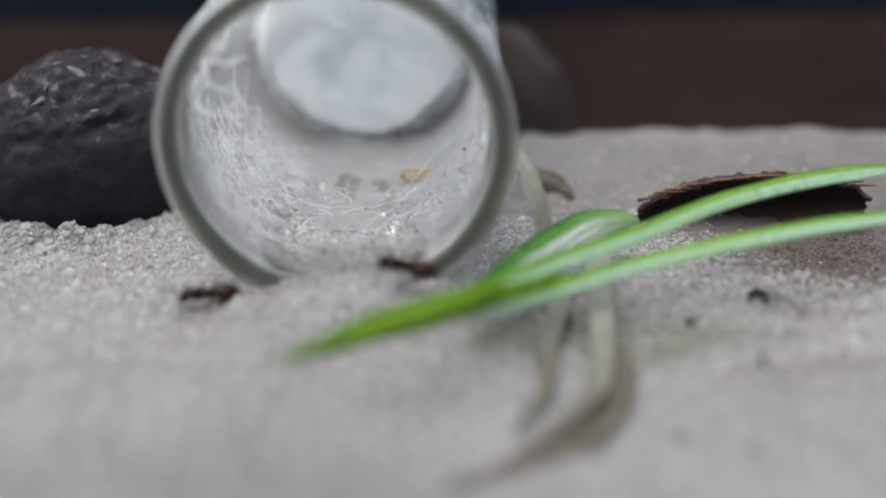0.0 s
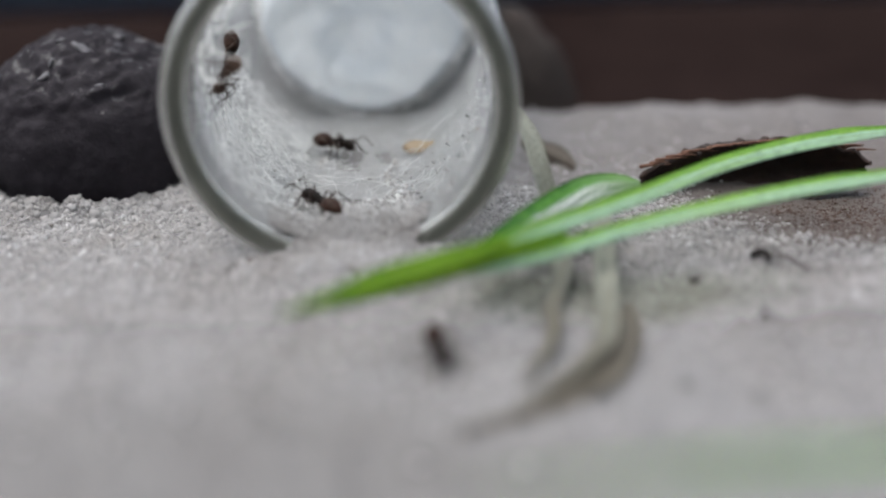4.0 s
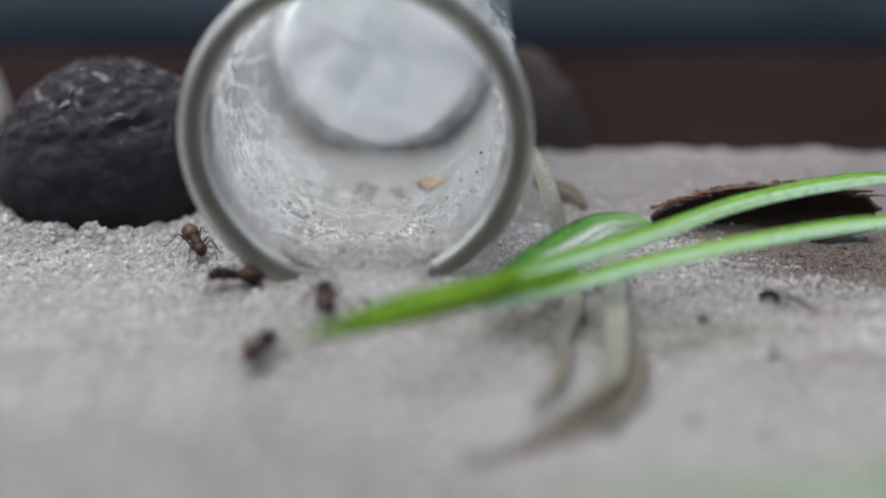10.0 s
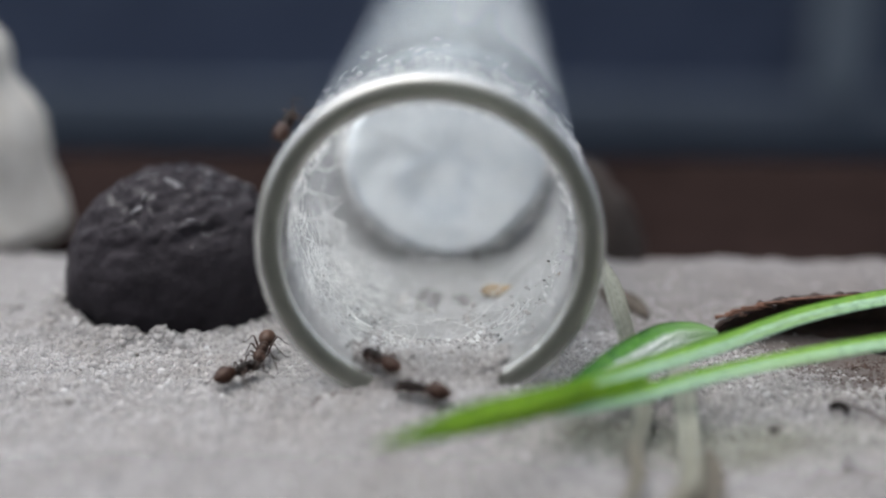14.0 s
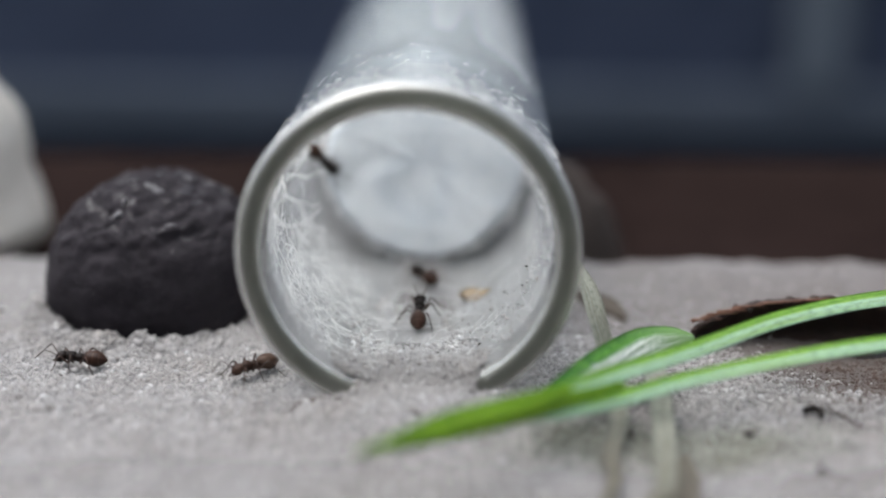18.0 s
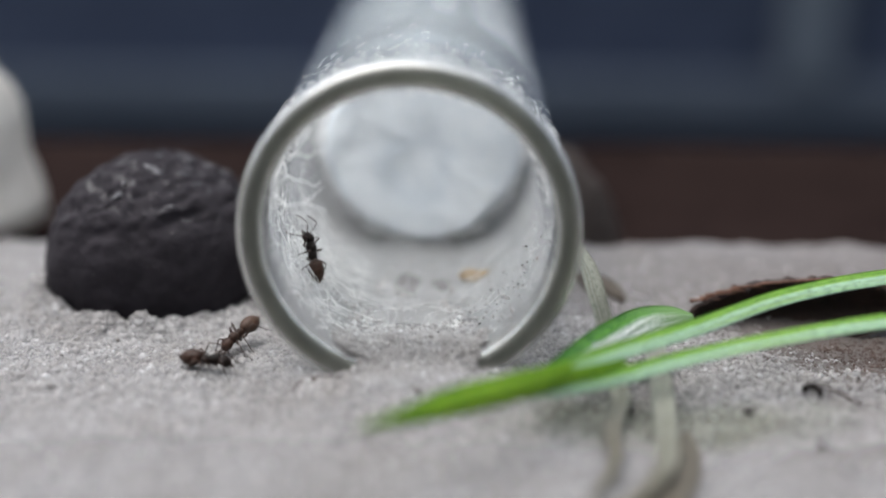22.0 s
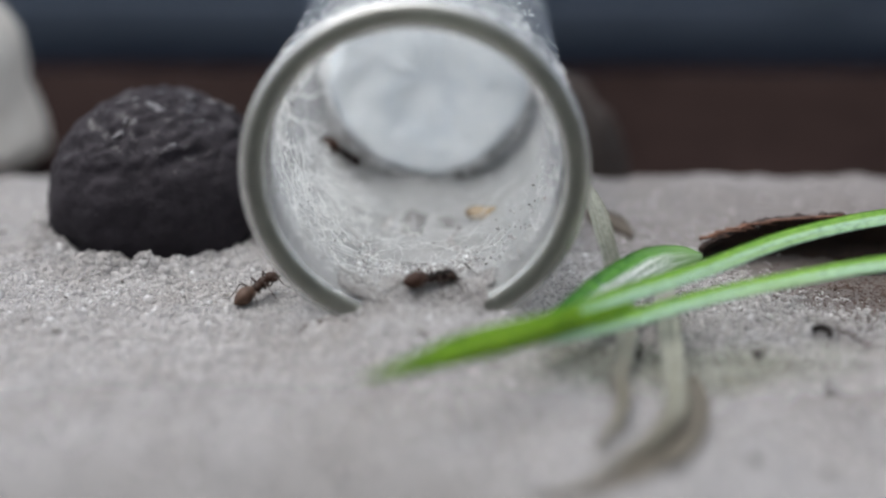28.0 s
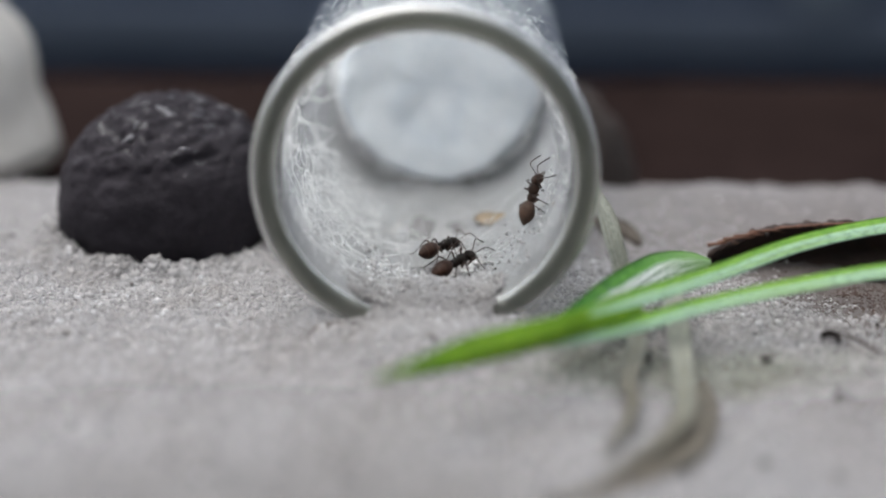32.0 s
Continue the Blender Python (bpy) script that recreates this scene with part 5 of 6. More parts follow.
    second = [
        (0, upright(3.32, -1.00, 1.96, -0.98, 0.19, 0.11, 0.00, -0.50, 0.87)),
        (0.5, upright(2.75, -1.00, 2.28, -0.34, 0.82, 0.46, 0.00, -0.50, 0.87)),
        (1, upright(1.80, 0.73, 1.65, -0.20, 0.98, 0.00, 0.00, 0.00, 1.00)),
        (1.5, upright(1.09, 1.84, 1.65, -0.77, 0.64, 0.00, 0.00, 0.00, 1.00)),
        (2, upright(0.40, 2.08, 1.65, -0.81, 0.59, 0.00, 0.00, 0.00, 1.00)),
        (2.5, upright(-0.59, 1.65, 1.65, -0.93, 0.37, 0.00, 0.00, 0.00, 1.00)),
        (3, upright(-1.25, 2.13, 1.65, -0.61, 0.79, 0.00, 0.00, 0.00, 1.00)),
        (3.5, upright(-1.66, 3.06, 1.65, -0.64, 0.76, 0.10, -0.06, -0.17, 0.98)),
        (5.5, upright(-1.14, 4.08, 1.65, -0.83, 0.54, 0.14, -0.00, -0.26, 0.97)),
        (6, upright(-1.35, 3.98, 1.65, -0.74, 0.68, 0.00, 0.00, 0.00, 1.00)),
        (6.5, upright(-1.75, 3.62, 1.65, -0.83, 0.54, 0.10, -0.04, -0.24, 0.97)),
        (7, upright(-2.14, 2.78, 1.65, -0.94, 0.33, 0.00, 0.00, 0.00, 1.00)),
        (7.25, upright(-2.25, 2.55, 1.65, -0.21, 0.98, 0.00, 0.00, 0.00, 1.00)),
        (7.5, upright(-2.36, 2.33, 1.65, 0.73, 0.69, 0.00, 0.00, 0.00, 1.00)),
        (7.75, upright(-2.24, 1.54, 1.65, 1.00, 0.05, 0.00, 0.00, 0.00, 1.00)),
        (8, upright(-2.11, 0.74, 1.65, 0.79, -0.61, 0.00, 0.00, 0.00, 1.00)),
        (8.25, upright(-2.24, 0.47, 1.65, -0.07, -1.00, 0.00, 0.00, 0.00, 1.00)),
        (8.5, upright(-2.37, 0.20, 1.65, -0.87, -0.49, 0.00, 0.00, 0.00, 1.00)),
        (9, on_sand(-1.98, -3.00, -0.69, -0.72)),
        (9.25, on_sand(-1.14, -2.99, 0.12, -0.99)),
        (9.5, on_sand(-0.29, -3.02, 0.84, -0.54)),
        (9.75, on_sand(-0.90, -3.08, 0.85, 0.53)),
        (10, on_sand(-1.49, -3.15, -0.12, 0.99)),
        (10.5, on_sand(-1.08, -3.49, -0.15, 0.99)),
        (11, on_sand(-1.31, -3.70, 0.05, 1.00)),
        (11.167, on_sand(-1.39, -3.76, -0.77, 0.64)),
        (11.333, on_sand(-1.46, -3.81, -0.97, -0.23)),
        (11.5, on_sand(-1.54, -3.87, -0.39, -0.92)),
        (12, on_sand(-1.02, -3.59, -0.11, -0.99)),
        (12.25, on_sand(-0.13, -3.08, 0.81, -0.59)),
        (12.5, on_sand(0.74, -2.59, 0.91, 0.41)),
        (13, on_sand(1.60, -2.22, 0.73, 0.69)),
        (13.25, leaning(1.68, -2.04, -0.26, 0.94, 0.21, -0.16, -0.25, 0.95)),
        (13.5, leaning(1.74, -1.87, -0.97, 0.19, 0.11, 0.00, -0.50, 0.87)),
        (14, on_sand(-0.40, -2.10, -0.95, 0.32)),
        (14.5, leaning(-2.58, -1.98, -0.81, 0.51, 0.29, 0.00, -0.50, 0.87)),
        (16.5, upright(-1.17, 7.14, 1.65, -0.12, 0.99, 0.00, 0.00, 0.00, 1.00)),
        (17, upright(-0.20, 6.27, 1.65, 0.50, 0.87, 0.00, 0.00, 0.00, 1.00)),
        (17.5, upright(0.58, 8.00, 1.65, 0.59, 0.75, 0.31, -0.05, -0.36, 0.93)),
        (18, upright(0.32, 9.37, 1.65, 0.04, 0.95, 0.32, 0.01, -0.32, 0.95)),
        (18.5, upright(1.09, 11.93, 1.65, -0.22, 0.96, 0.20, -0.01, -0.21, 0.98)),
        (19, upright(-0.17, 15.72, 1.65, -0.47, 0.89, 0.00, 0.00, 0.00, 1.00)),
        (19.25, upright(-1.75, 17.54, 2.23, -0.70, 0.56, 0.43, -0.13, -0.70, 0.70)),
        (19.5, upright(-3.32, 19.35, 2.81, -0.89, 0.00, 0.46, 0.00, -1.00, 0.00)),
        (20, upright(-5.88, 19.35, 5.42, -0.37, 0.00, 0.93, 0.00, -1.00, 0.00)),
        (20.5, upright(-6.47, 19.35, 7.87, 0.06, 0.00, 1.00, 0.00, -1.00, 0.00)),
        (20.8, upright(-5.48, 22.43, 8.44, 0.22, 0.68, 0.70, -0.07, -0.71, 0.71)),
        (21.1, upright(-4.50, 25.50, 9.00, 0.37, 0.93, 0.00, 0.00, 0.00, 1.00)),
        (22.967, upright(-4.40, 25.33, 9.00, 0.99, 0.17, 0.00, 0.00, 0.00, 1.00)),
        (24.833, upright(-4.30, 25.17, 9.00, 0.66, -0.75, 0.00, 0.00, 0.00, 1.00)),
        (26.7, upright(-4.20, 25.00, 9.00, -0.29, -0.96, 0.00, 0.00, 0.00, 1.00)),
        (27.1, upright(-5.26, 22.17, 8.93, -0.13, -0.69, -0.71, -0.06, -0.71, 0.71)),
        (27.5, upright(-6.33, 19.35, 8.86, 0.02, 0.00, -1.00, 0.00, -1.00, 0.00)),
        (28, upright(-5.18, 19.35, 3.89, 0.82, -0.10, -0.56, -0.04, -0.99, 0.12)),
        (28.25, upright(-2.74, 17.27, 2.77, 0.80, -0.46, -0.38, -0.03, -0.66, 0.75)),
        (28.5, upright(-0.30, 15.19, 1.65, 0.79, -0.61, 0.00, 0.00, 0.00, 1.00)),
        (28.75, upright(0.37, 13.87, 1.65, 1.00, -0.02, 0.00, 0.00, 0.00, 1.00)),
        (29, upright(1.03, 12.55, 1.65, 0.82, 0.57, 0.00, 0.00, 0.00, 1.00)),
        (29.5, upright(0.23, 10.99, 1.65, 0.98, 0.19, 0.00, 0.00, 0.00, 1.00)),
        (30, upright(2.47, 11.69, 1.65, 0.99, -0.15, 0.00, 0.00, 0.00, 1.00)),
        (30.5, upright(3.67, 9.84, 2.03, 0.48, -0.87, 0.09, -0.50, -0.18, 0.85)),
        (31, upright(4.38, 7.75, 2.49, 0.38, -0.92, -0.02, -0.54, -0.24, 0.80)),
        (31.25, upright(3.76, 7.37, 2.12, -0.22, -0.94, -0.25, -0.53, -0.10, 0.84)),
        (31.5, upright(3.14, 6.99, 1.75, -0.74, -0.57, -0.35, -0.43, 0.00, 0.90)),
        (31.667, upright(2.65, 6.22, 1.72, 0.16, -0.97, -0.20, -0.44, -0.25, 0.86)),
        (31.833, upright(2.16, 5.44, 1.68, 0.92, -0.39, 0.07, -0.24, -0.39, 0.89)),
        (32, upright(1.68, 4.66, 1.65, 0.79, 0.59, 0.19, -0.02, -0.29, 0.96)),
    ]
    third = [
        (0, upright(-4.20, 25.20, 7.60, -0.50, -0.87, 0.00, 0.00, 0.00, 1.00)),
        (1, upright(-4.60, 24.50, 7.60, -0.39, -0.92, 0.00, 0.00, 0.00, 1.00)),
        (1.25, upright(-5.63, 21.93, 7.64, -0.14, -0.69, -0.71, -0.11, -0.70, 0.70)),
        (1.5, upright(-6.67, 19.35, 7.69, 0.11, 0.00, -0.99, 0.00, -1.00, 0.00)),
        (1.75, upright(-6.29, 18.69, 5.86, 0.45, 0.15, -0.88, 0.68, -0.69, 0.23)),
        (2, upright(-5.92, 18.04, 4.04, 0.52, 0.49, -0.70, 0.80, 0.00, 0.59)),
        (2.25, upright(-4.34, 16.73, 2.84, 0.89, 0.08, -0.44, 0.45, -0.10, 0.89)),
        (2.5, upright(-2.76, 15.42, 1.65, 0.94, -0.34, 0.00, 0.00, 0.00, 1.00)),
        (3, upright(-2.81, 14.46, 1.65, 0.81, -0.59, 0.00, 0.00, 0.00, 1.00)),
        (3.5, upright(-2.19, 14.00, 1.65, 0.89, -0.45, 0.00, 0.00, 0.00, 1.00)),
        (5.5, upright(1.34, 6.89, 1.65, 0.32, -0.95, 0.00, 0.00, 0.00, 1.00)),
        (6, upright(2.12, 4.37, 1.65, 0.37, -0.92, -0.10, -0.05, -0.13, 0.99)),
        (6.5, upright(2.19, 1.51, 1.65, -0.54, -0.84, 0.00, 0.00, 0.00, 1.00)),
        (7, on_sand(0.30, -1.84, -0.84, -0.54)),
        (7.5, leaning(-0.34, -1.77, -0.93, -0.31, -0.18, 0.00, -0.50, 0.87)),
        (8, leaning(-2.09, -1.89, -1.00, -0.01, -0.01, 0.00, -0.50, 0.87)),
        (8.5, leaning(-3.88, -2.44, -0.99, -0.14, -0.08, 0.00, -0.50, 0.87)),
        (9, leaning(-2.68, -2.05, -0.99, -0.09, -0.05, 0.00, -0.50, 0.87)),
        (9.5, leaning(-3.35, -2.26, -0.99, -0.10, -0.06, 0.00, -0.50, 0.87)),
        (10, leaning(-6.65, 0.30, -0.98, 0.19, -0.05, -0.05, 0.01, 1.00)),
        (10.5, on_sand(-10.77, 1.23, -0.93, 0.38)),
        (11, on_sand(-11.18, 2.34, -0.12, 0.99)),
        (11.5, on_sand(-11.03, 2.63, 0.77, 0.64)),
        (12, on_sand(-12.98, 2.59, 1.00, -0.07)),
        (12.5, on_sand(-12.09, 1.59, 0.98, -0.22)),
        (13, on_sand(-11.34, 1.25, 0.99, -0.14)),
        (13.5, on_sand(-10.20, 2.04, 0.91, 0.42)),
        (14, on_sand(-10.40, 2.11, 0.66, 0.75)),
        (14.5, on_sand(-10.07, 1.63, 0.70, 0.71)),
        (15.167, on_sand(-12.32, 2.77, -0.12, 0.99)),
        (15.833, on_sand(-14.58, 3.91, -0.85, 0.53)),
        (16.5, on_sand(-16.83, 5.05, -0.94, -0.33)),
        (17, on_sand(-18.71, 4.45, -0.96, -0.28)),
        (17.5, on_sand(-19.36, 4.62, -0.96, -0.28)),
        (18, on_sand(-18.93, 4.84, -0.99, 0.13)),
        (18.5, on_sand(-18.87, 4.70, -1.00, -0.03)),
        (19, on_sand(-17.83, 4.77, -0.97, 0.24)),
        (19.5, on_sand(-17.80, 4.72, -0.96, 0.28)),
        (20, on_sand(-18.07, 5.13, -0.95, 0.30)),
        (20.5, on_sand(-16.70, 5.01, -1.00, 0.07)),
        (20.667, on_sand(-16.01, 4.56, -0.65, -0.76)),
        (20.833, on_sand(-15.33, 4.11, 0.22, -0.98)),
        (21, on_sand(-14.64, 3.66, 0.91, -0.41)),
        (21.5, on_sand(-12.46, 2.17, 0.91, -0.42)),
        (22, on_sand(-10.97, 1.65, 0.96, -0.28)),
        (22.5, on_sand(-10.25, 1.87, 0.89, 0.45)),
        (23, on_sand(-10.43, 2.30, 0.88, 0.47)),
        (23.5, on_sand(-10.55, 2.62, 0.66, 0.75)),
        (24, on_sand(-10.66, 2.51, 0.77, 0.63)),
        (24.5, on_sand(-9.92, 2.16, 0.66, 0.76)),
        (24.75, on_sand(-8.68, 1.63, -0.29, 0.96)),
        (25, on_sand(-7.42, 0.91, -0.96, 0.27)),
        (25.5, leaning(-4.60, -2.33, -0.97, 0.18, -0.13, -0.20, -0.47, 0.86)),
        (26.167, leaning(-3.06, -1.50, -0.56, 0.83, 0.07, -0.30, -0.27, 0.91)),
        (26.833, upright(-1.58, 0.51, 1.55, 0.22, 0.97, 0.12, -0.21, -0.07, 0.97)),
        (27.5, upright(-0.01, 1.26, 1.65, 0.86, 0.51, 0.00, 0.00, 0.00, 1.00)),
        (28, upright(0.94, 1.51, 1.65, 0.94, 0.35, 0.00, 0.00, 0.00, 1.00)),
        (28.5, upright(1.39, 2.46, 1.65, 0.50, 0.87, 0.00, 0.00, 0.00, 1.00)),
        (29, upright(1.05, 4.40, 1.65, -0.12, 0.99, 0.00, 0.00, 0.00, 1.00)),
        (29.5, upright(1.70, 5.75, 1.65, 0.68, 0.74, 0.00, 0.00, 0.00, 1.00)),
        (29.75, upright(1.34, 6.07, 1.65, 0.07, 1.00, 0.00, 0.00, 0.00, 1.00)),
        (30, upright(0.98, 6.39, 1.65, -0.56, 0.83, 0.00, 0.00, 0.00, 1.00)),
        (30.5, upright(1.09, 6.53, 1.65, -0.71, 0.70, 0.00, 0.00, 0.00, 1.00)),
        (31, upright(0.47, 8.14, 1.65, -0.70, 0.71, 0.00, 0.00, 0.00, 1.00)),
        (31.5, upright(0.66, 8.02, 1.65, -0.42, 0.91, 0.00, 0.00, 0.00, 1.00)),
        (31.75, upright(0.73, 7.46, 1.65, 0.18, 0.98, 0.00, 0.00, 0.00, 1.00)),
        (32, upright(0.81, 6.89, 1.65, 0.72, 0.69, 0.00, 0.00, 0.00, 1.00)),
    ]
    fourth = [
        (0, upright(-3.00, 24.50, 11.00, -0.89, -0.45, 0.00, 0.00, 0.00, 1.00)),
        (1.9, upright(-4.00, 24.00, 11.00, -0.23, -0.97, 0.00, 0.00, 0.00, 1.00)),
        (2.1, upright(-4.93, 18.78, 11.07, 0.06, -0.82, -0.57, 0.46, -0.48, 0.74)),
        (2.3, upright(-5.86, 13.57, 11.14, -0.00, -0.29, -0.96, 0.86, -0.48, 0.14)),
        (2.5, upright(-6.79, 8.35, 11.22, -0.37, 0.26, -0.89, 0.92, 0.00, -0.38)),
        (3, upright(-7.32, 8.52, 9.11, -0.07, -0.66, -0.75, 1.00, 0.00, -0.10)),
        (3.5, upright(-7.35, 8.89, 8.34, 0.00, -0.93, -0.37, 1.00, 0.00, 0.01)),
        (4.5, upright(-7.13, 4.14, 8.08, -0.67, -0.47, -0.57, 0.51, -0.85, 0.11)),
        (5.5, upright(-6.90, -0.61, 7.83, -0.59, 0.35, -0.73, -0.47, -0.88, -0.04)),
        (5.75, upright(-7.97, 0.20, 6.38, -0.08, 0.33, -0.94, -0.87, -0.49, -0.10)),
        (6, upright(-9.04, 1.00, 4.93, 0.36, 0.00, -0.93, -0.93, 0.00, -0.36)),
        (6.25, upright(-9.37, 3.26, 2.51, 0.01, -0.53, -0.85, -0.69, -0.62, 0.37)),
        (6.5, leaning(-9.71, 5.51, 0.19, -0.91, -0.37, 0.08, -0.36, 0.93)),
        (7, leaning(-9.08, 4.84, 0.42, -0.90, -0.14, 0.06, -0.13, 0.99)),
        (7.167, leaning(-8.90, 4.75, -0.53, -0.84, -0.10, -0.01, -0.12, 0.99)),
        (7.333, leaning(-8.73, 4.66, -1.00, -0.03, -0.04, -0.04, -0.06, 1.00)),
        (7.5, on_sand(-8.55, 4.56, -0.57, 0.82)),
        (7.667, on_sand(-8.50, 4.62, -1.00, -0.06)),
        (7.833, on_sand(-8.45, 4.69, -0.47, -0.88)),
        (8, on_sand(-8.40, 4.74, 0.51, -0.86)),
        (8.5, leaning(-8.87, 4.89, 0.41, -0.90, -0.14, 0.06, -0.13, 0.99)),
        (9, leaning(-9.62, 5.60, 0.32, -0.93, -0.18, 0.06, -0.17, 0.98)),
        (9.5, leaning(-9.44, 5.07, 0.35, -0.91, -0.22, 0.08, -0.21, 0.98)),
        (10, leaning(-9.62, 5.67, 0.44, -0.87, -0.20, 0.09, -0.18, 0.98)),
        (10.5, leaning(-9.86, 6.03, 0.34, -0.90, -0.28, 0.10, -0.26, 0.96)),
        (11, leaning(-10.01, 7.67, 0.41, -0.86, -0.32, 0.13, -0.29, 0.95)),
        (11.5, leaning(-10.39, 8.01, 0.21, -0.76, -0.62, 0.16, -0.60, 0.79)),
        (12, leaning(-10.58, 8.35, 0.25, -0.62, -0.75, 0.28, -0.69, 0.66)),
        (12.5, leaning(-10.51, 9.02, 0.38, -0.56, -0.74, 0.42, -0.61, 0.68)),
        (13, leaning(-10.14, 8.30, 0.40, -0.64, -0.66, 0.35, -0.56, 0.75)),
        (13.5, leaning(-9.56, 5.06, 0.19, -0.89, -0.42, 0.09, -0.41, 0.91)),
        (14, leaning(-9.55, 5.30, -0.09, -0.98, -0.20, -0.02, -0.20, 0.98)),
        (14.5, leaning(-9.35, 4.23, 0.05, -0.97, -0.24, 0.01, -0.24, 0.97)),
        (16.5, on_sand(-9.15, 3.92, 0.03, -1.00)),
        (17, on_sand(-9.48, 4.20, -0.21, -0.98)),
        (17.5, on_sand(-9.23, 3.66, -0.65, -0.76)),
        (18, on_sand(-8.82, 3.60, -0.74, -0.67)),
        (18.5, on_sand(-9.12, 3.41, -0.73, -0.68)),
        (19, on_sand(-8.93, 3.90, -0.64, -0.77)),
        (19.5, on_sand(-9.22, 4.32, -0.34, -0.94)),
        (20, on_sand(-9.09, 3.79, -0.51, -0.86)),
        (20.5, leaning(-9.48, 4.50, -0.55, -0.76, -0.34, -0.20, -0.27, 0.94)),
        (21, leaning(-9.62, 4.40, -0.56, -0.71, -0.43, -0.26, -0.33, 0.90)),
        (21.5, leaning(-9.67, 4.34, -0.63, -0.66, -0.41, -0.29, -0.30, 0.91)),
        (22, leaning(-9.69, 5.06, -0.56, -0.75, -0.35, -0.21, -0.28, 0.94)),
        (22.5, leaning(-9.62, 4.78, -0.21, -0.95, -0.23, -0.05, -0.22, 0.97)),
        (23, leaning(-9.86, 5.31, -0.33, -0.91, -0.26, -0.09, -0.24, 0.97)),
        (23.5, on_sand(-9.24, 4.27, -0.68, -0.73)),
        (24, on_sand(-9.44, 3.75, -0.75, -0.67)),
        (24.5, on_sand(-9.54, 4.04, -0.91, 0.42)),
        (25, on_sand(-9.86, 4.44, -0.62, 0.78)),
        (25.5, leaning(-12.95, 5.44, -0.96, -0.09, 0.26, 0.26, 0.02, 0.97)),
        (26.167, leaning(-11.82, 4.46, -0.63, 0.72, 0.29, 0.15, -0.26, 0.95)),
        (26.833, leaning(-10.68, 3.48, 0.22, 0.91, 0.35, -0.13, -0.33, 0.93)),
        (27.5, leaning(-9.55, 2.50, 0.86, 0.33, 0.39, -0.36, -0.14, 0.92)),
        (28, leaning(-8.63, 3.55, 0.69, 0.66, 0.30, -0.21, -0.21, 0.95)),
        (28.25, upright(-7.13, 1.50, 1.72, 0.83, 0.09, 0.55, -0.21, -0.86, 0.46)),
        (28.5, upright(-5.62, -0.62, 3.34, 0.85, -0.46, 0.24, -0.38, -0.86, -0.34)),
        (28.75, upright(-4.36, -0.81, 2.96, 0.96, -0.20, 0.20, -0.26, -0.90, 0.35)),
        (29, upright(-3.09, -1.00, 2.57, 1.00, -0.01, -0.00, 0.00, -0.50, 0.87)),
        (29.5, upright(-0.35, 0.31, 1.65, 0.87, 0.50, 0.00, 0.00, 0.00, 1.00)),
        (30, upright(1.26, 1.38, 1.65, 0.57, 0.82, 0.00, 0.00, 0.00, 1.00)),
        (30.5, upright(3.28, 4.87, 1.82, 0.54, 0.79, 0.30, -0.30, -0.15, 0.94)),
        (31, upright(3.64, 5.26, 2.01, 0.69, 0.48, 0.54, -0.45, -0.29, 0.84)),
        (31.5, upright(5.52, 6.21, 3.55, 0.28, 0.53, 0.80, -0.75, -0.41, 0.53)),
        (32, upright(6.54, 7.65, 5.04, 0.30, 0.28, 0.91, -0.86, -0.34, 0.39)),
    ]
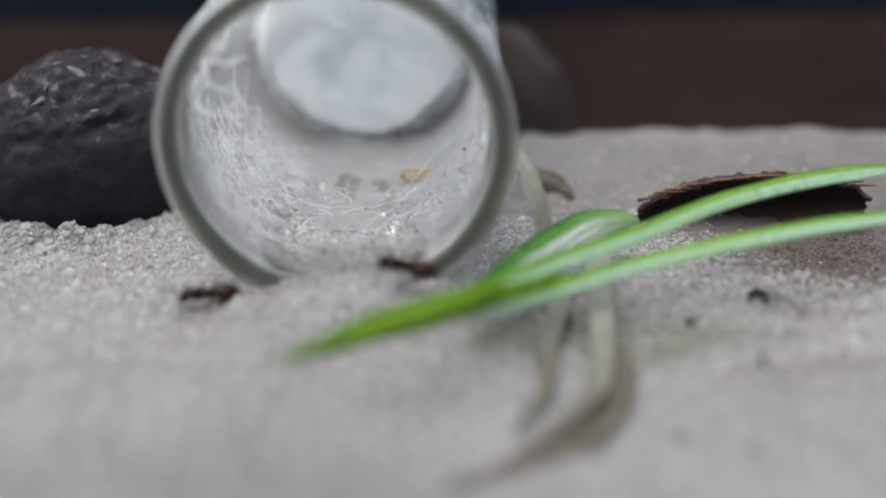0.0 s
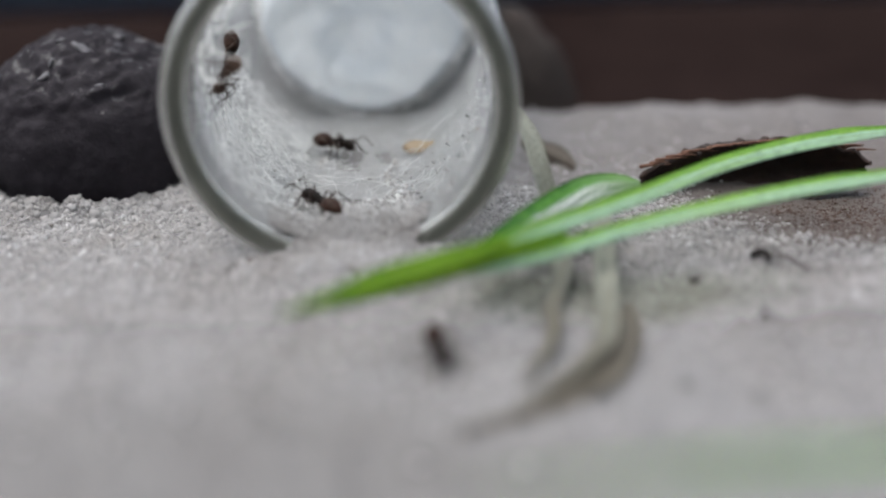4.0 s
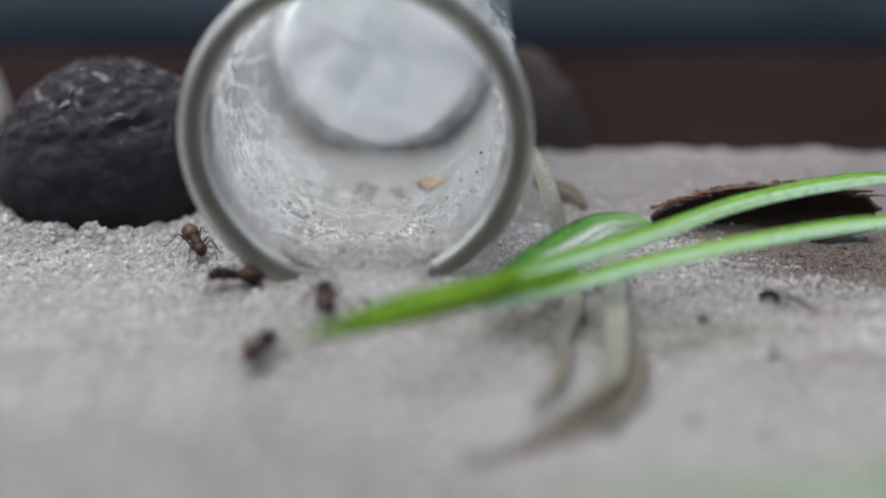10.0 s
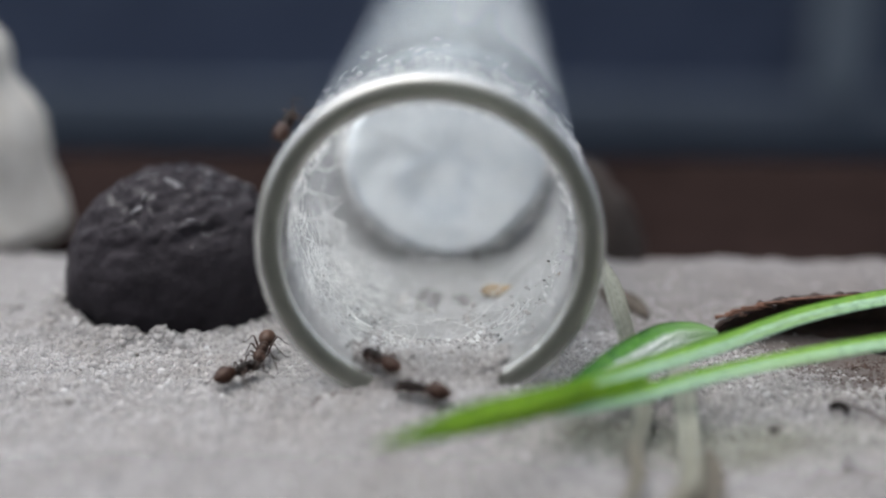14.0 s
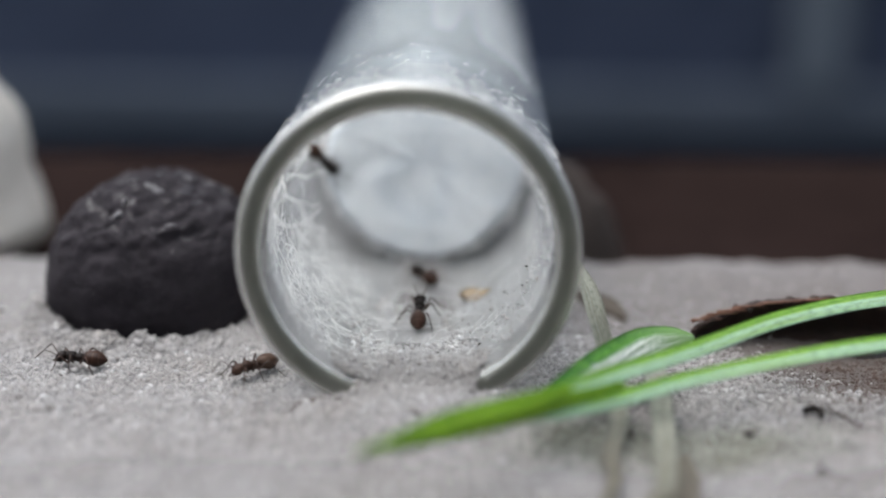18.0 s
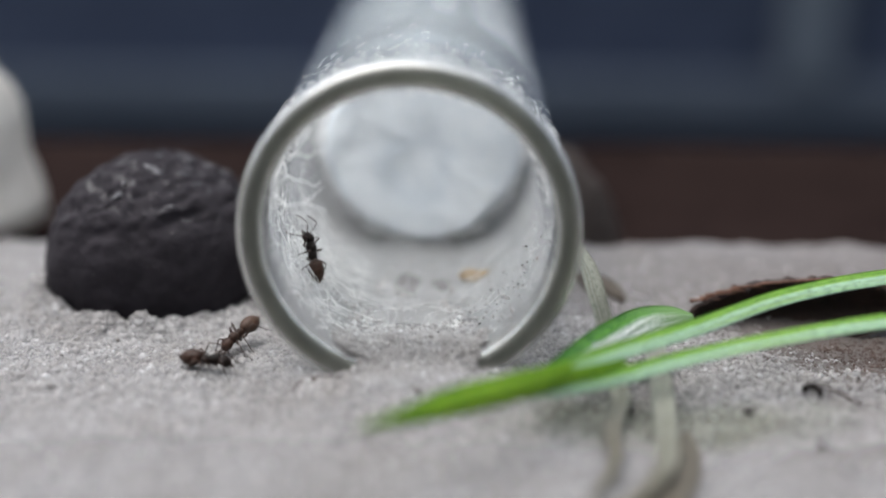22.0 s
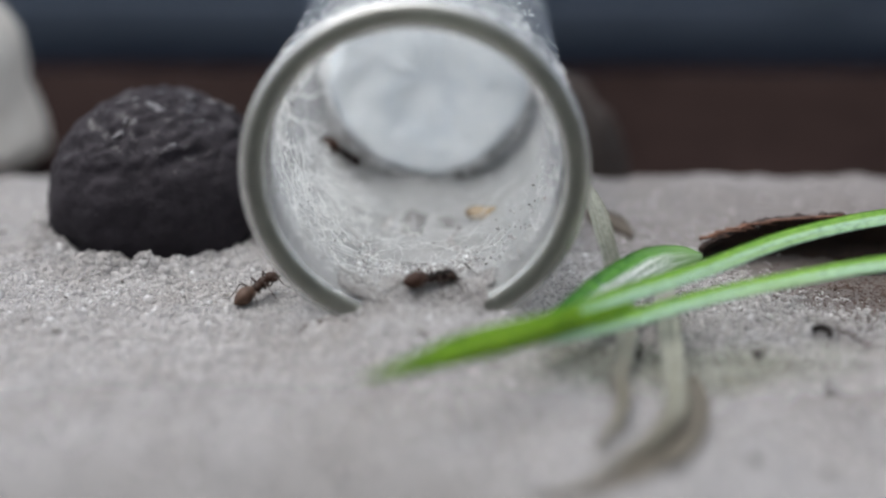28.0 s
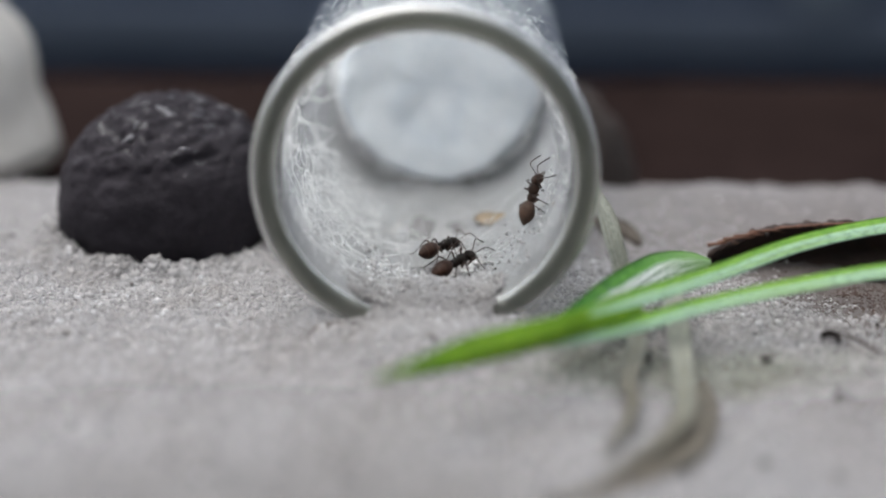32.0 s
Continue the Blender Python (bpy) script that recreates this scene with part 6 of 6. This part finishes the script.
    fifth = [
        (0, upright(-3.00, 26.00, 10.00, -0.62, -0.78, 0.00, 0.00, 0.00, 1.00)),
        (3, upright(-4.60, 24.00, 9.80, -0.33, -0.94, 0.00, 0.00, 0.00, 1.00)),
        (3.25, upright(-5.97, 18.82, 9.31, -0.00, -0.93, -0.37, 0.70, -0.26, 0.66)),
        (3.5, upright(-7.34, 13.64, 8.83, -0.04, -0.65, -0.76, 1.00, 0.00, -0.06)),
        (5.5, upright(-7.20, 4.40, 9.86, -0.08, -0.91, -0.41, 0.98, 0.00, -0.20)),
        (6, upright(-7.34, 1.97, 8.12, 0.01, -0.97, -0.25, 1.00, 0.00, 0.04)),
        (6.167, upright(-6.98, 1.11, 8.11, 0.14, -0.76, -0.64, 0.68, -0.40, 0.62)),
        (6.333, upright(-6.61, 0.26, 8.10, 0.51, -0.50, -0.70, 0.03, -0.81, 0.59)),
        (6.5, upright(-6.24, -0.60, 8.08, 0.83, -0.39, -0.38, -0.44, -0.90, -0.02)),
        (6.667, upright(-6.77, -0.61, 7.58, 0.29, -0.05, -0.96, -0.43, -0.90, -0.08)),
        (6.833, upright(-7.31, -0.62, 7.09, -0.46, 0.36, -0.81, -0.46, -0.88, -0.12)),
        (7, upright(-7.85, -0.63, 6.59, -0.85, 0.52, -0.06, -0.52, -0.85, -0.12)),
        (7.25, upright(-8.33, 0.19, 5.84, -0.28, 0.61, -0.74, -0.89, -0.45, -0.03)),
        (7.5, upright(-8.81, 1.00, 5.09, 0.35, 0.00, -0.94, -0.94, 0.00, -0.35)),
        (8, upright(-8.05, 3.20, 4.96, 0.36, 0.00, -0.93, -0.93, 0.00, -0.36)),
        (8.35, upright(-12.41, 12.50, 2.58, -0.27, 0.57, -0.77, -0.77, 0.35, 0.53)),
        (8.7, on_sand(-16.00, 24.00, -0.26, 0.97)),
        (9.8, on_sand(-15.67, 24.00, 0.68, 0.74)),
        (10.9, on_sand(-15.33, 24.00, 0.98, -0.18)),
        (12, on_sand(-15.00, 24.00, 0.37, -0.93)),
        (12.5, upright(-12.30, 16.00, 3.85, 0.27, -0.91, 0.32, -0.74, 0.02, 0.67)),
        (13, upright(-9.60, 8.00, 7.50, -0.04, -0.89, 0.45, -1.00, 0.00, -0.09)),
        (13.25, upright(-8.61, 4.50, 10.12, 0.22, -0.52, 0.82, -0.97, -0.09, 0.21)),
        (13.5, upright(-7.63, 1.00, 12.73, 0.49, 0.00, 0.87, -0.87, 0.00, 0.49)),
        (13.75, upright(-7.40, 2.35, 13.21, 0.43, 0.60, 0.67, -0.80, -0.09, 0.59)),
        (14, upright(-7.17, 3.71, 13.68, 0.13, 0.96, 0.25, -0.70, -0.09, 0.71)),
        (14.25, upright(-6.98, 2.95, 13.91, 0.61, 0.31, 0.73, -0.75, -0.07, 0.66)),
        (14.5, upright(-6.80, 2.20, 14.15, 0.51, -0.62, 0.60, -0.76, 0.00, 0.65)),
        (16.5, upright(-9.11, 1.00, 9.19, 0.09, 0.00, 1.00, -1.00, 0.00, 0.09)),
        (17, upright(-7.54, 1.00, 13.12, 0.51, 0.26, 0.82, -0.85, 0.00, 0.53)),
        (17.5, upright(-4.98, 1.00, 15.76, 0.64, -0.70, 0.32, -0.59, -0.20, 0.78)),
        (17.75, upright(-5.64, 10.17, 12.45, 0.82, -0.38, -0.42, -0.13, -0.85, 0.51)),
        (18, upright(-6.31, 19.35, 9.14, 0.59, 0.34, -0.73, 0.26, -0.94, -0.23)),
        (18.25, upright(-6.79, 17.13, 9.29, 0.36, 0.14, -0.92, 0.66, -0.74, 0.14)),
        (18.5, upright(-7.28, 14.91, 9.44, 0.24, -0.21, -0.95, 0.92, -0.26, 0.29)),
        (18.75, upright(-7.51, 7.15, 9.28, -0.07, -0.18, -0.98, 0.36, -0.92, 0.14)),
        (19, upright(-7.85, -0.75, 9.11, -0.23, 0.09, -0.97, -0.51, -0.86, 0.05)),
        (19.5, upright(-7.47, -0.9, 3.69, 0.32, 0.16, -0.93, -0.47, -0.83, -0.30)),
        (20, upright(-6.05, -0.95, 4.63, 0.83, -0.23, -0.51, -0.40, -0.88, -0.26)),
        (20.5, upright(-3.95, -0.85, 4.15, 0.75, 0.56, -0.36, 0.37, -0.80, -0.48)),
        (20.75, upright(-4.50, 1.47, 3.61, 0.69, 0.69, 0.23, 0.71, -0.71, -0.00)),
        (21, upright(-5.06, 3.54, 3.07, 0.21, 0.78, 0.59, 0.58, -0.59, 0.56)),
        (21.5, upright(-5.71, 4.44, 3.77, 0.01, 0.68, 0.74, 0.73, -0.51, 0.45)),
        (22, upright(-6.39, 7.57, 4.77, -0.28, 0.44, 0.86, 0.83, -0.34, 0.44)),
        (22.5, upright(-7.25, 8.22, 7.18, 0.00, 0.69, 0.72, 0.92, -0.28, 0.26)),
        (23, upright(-7.27, 11.05, 7.30, -0.11, 0.67, 0.73, 0.99, 0.00, 0.15)),
        (23.5, upright(-7.29, 9.47, 9.36, 0.18, 0.84, 0.52, 0.98, -0.22, 0.02)),
        (24, upright(-6.77, 19.35, 9.33, 0.38, 0.85, 0.36, 0.59, -0.52, 0.62)),
        (24.7, upright(-4.40, 24.00, 9.60, 0.43, 0.90, 0.00, 0.00, 0.00, 1.00)),
        (32, upright(-3.60, 26.00, 9.60, 0.37, 0.93, 0.00, 0.00, 0.00, 1.00)),
    ]
    paths = [first, second, third, fourth, fifth]
    for (body, legs), path in zip(ANTS, paths):
        walk(body, path)
        stride(legs, path)


motions()
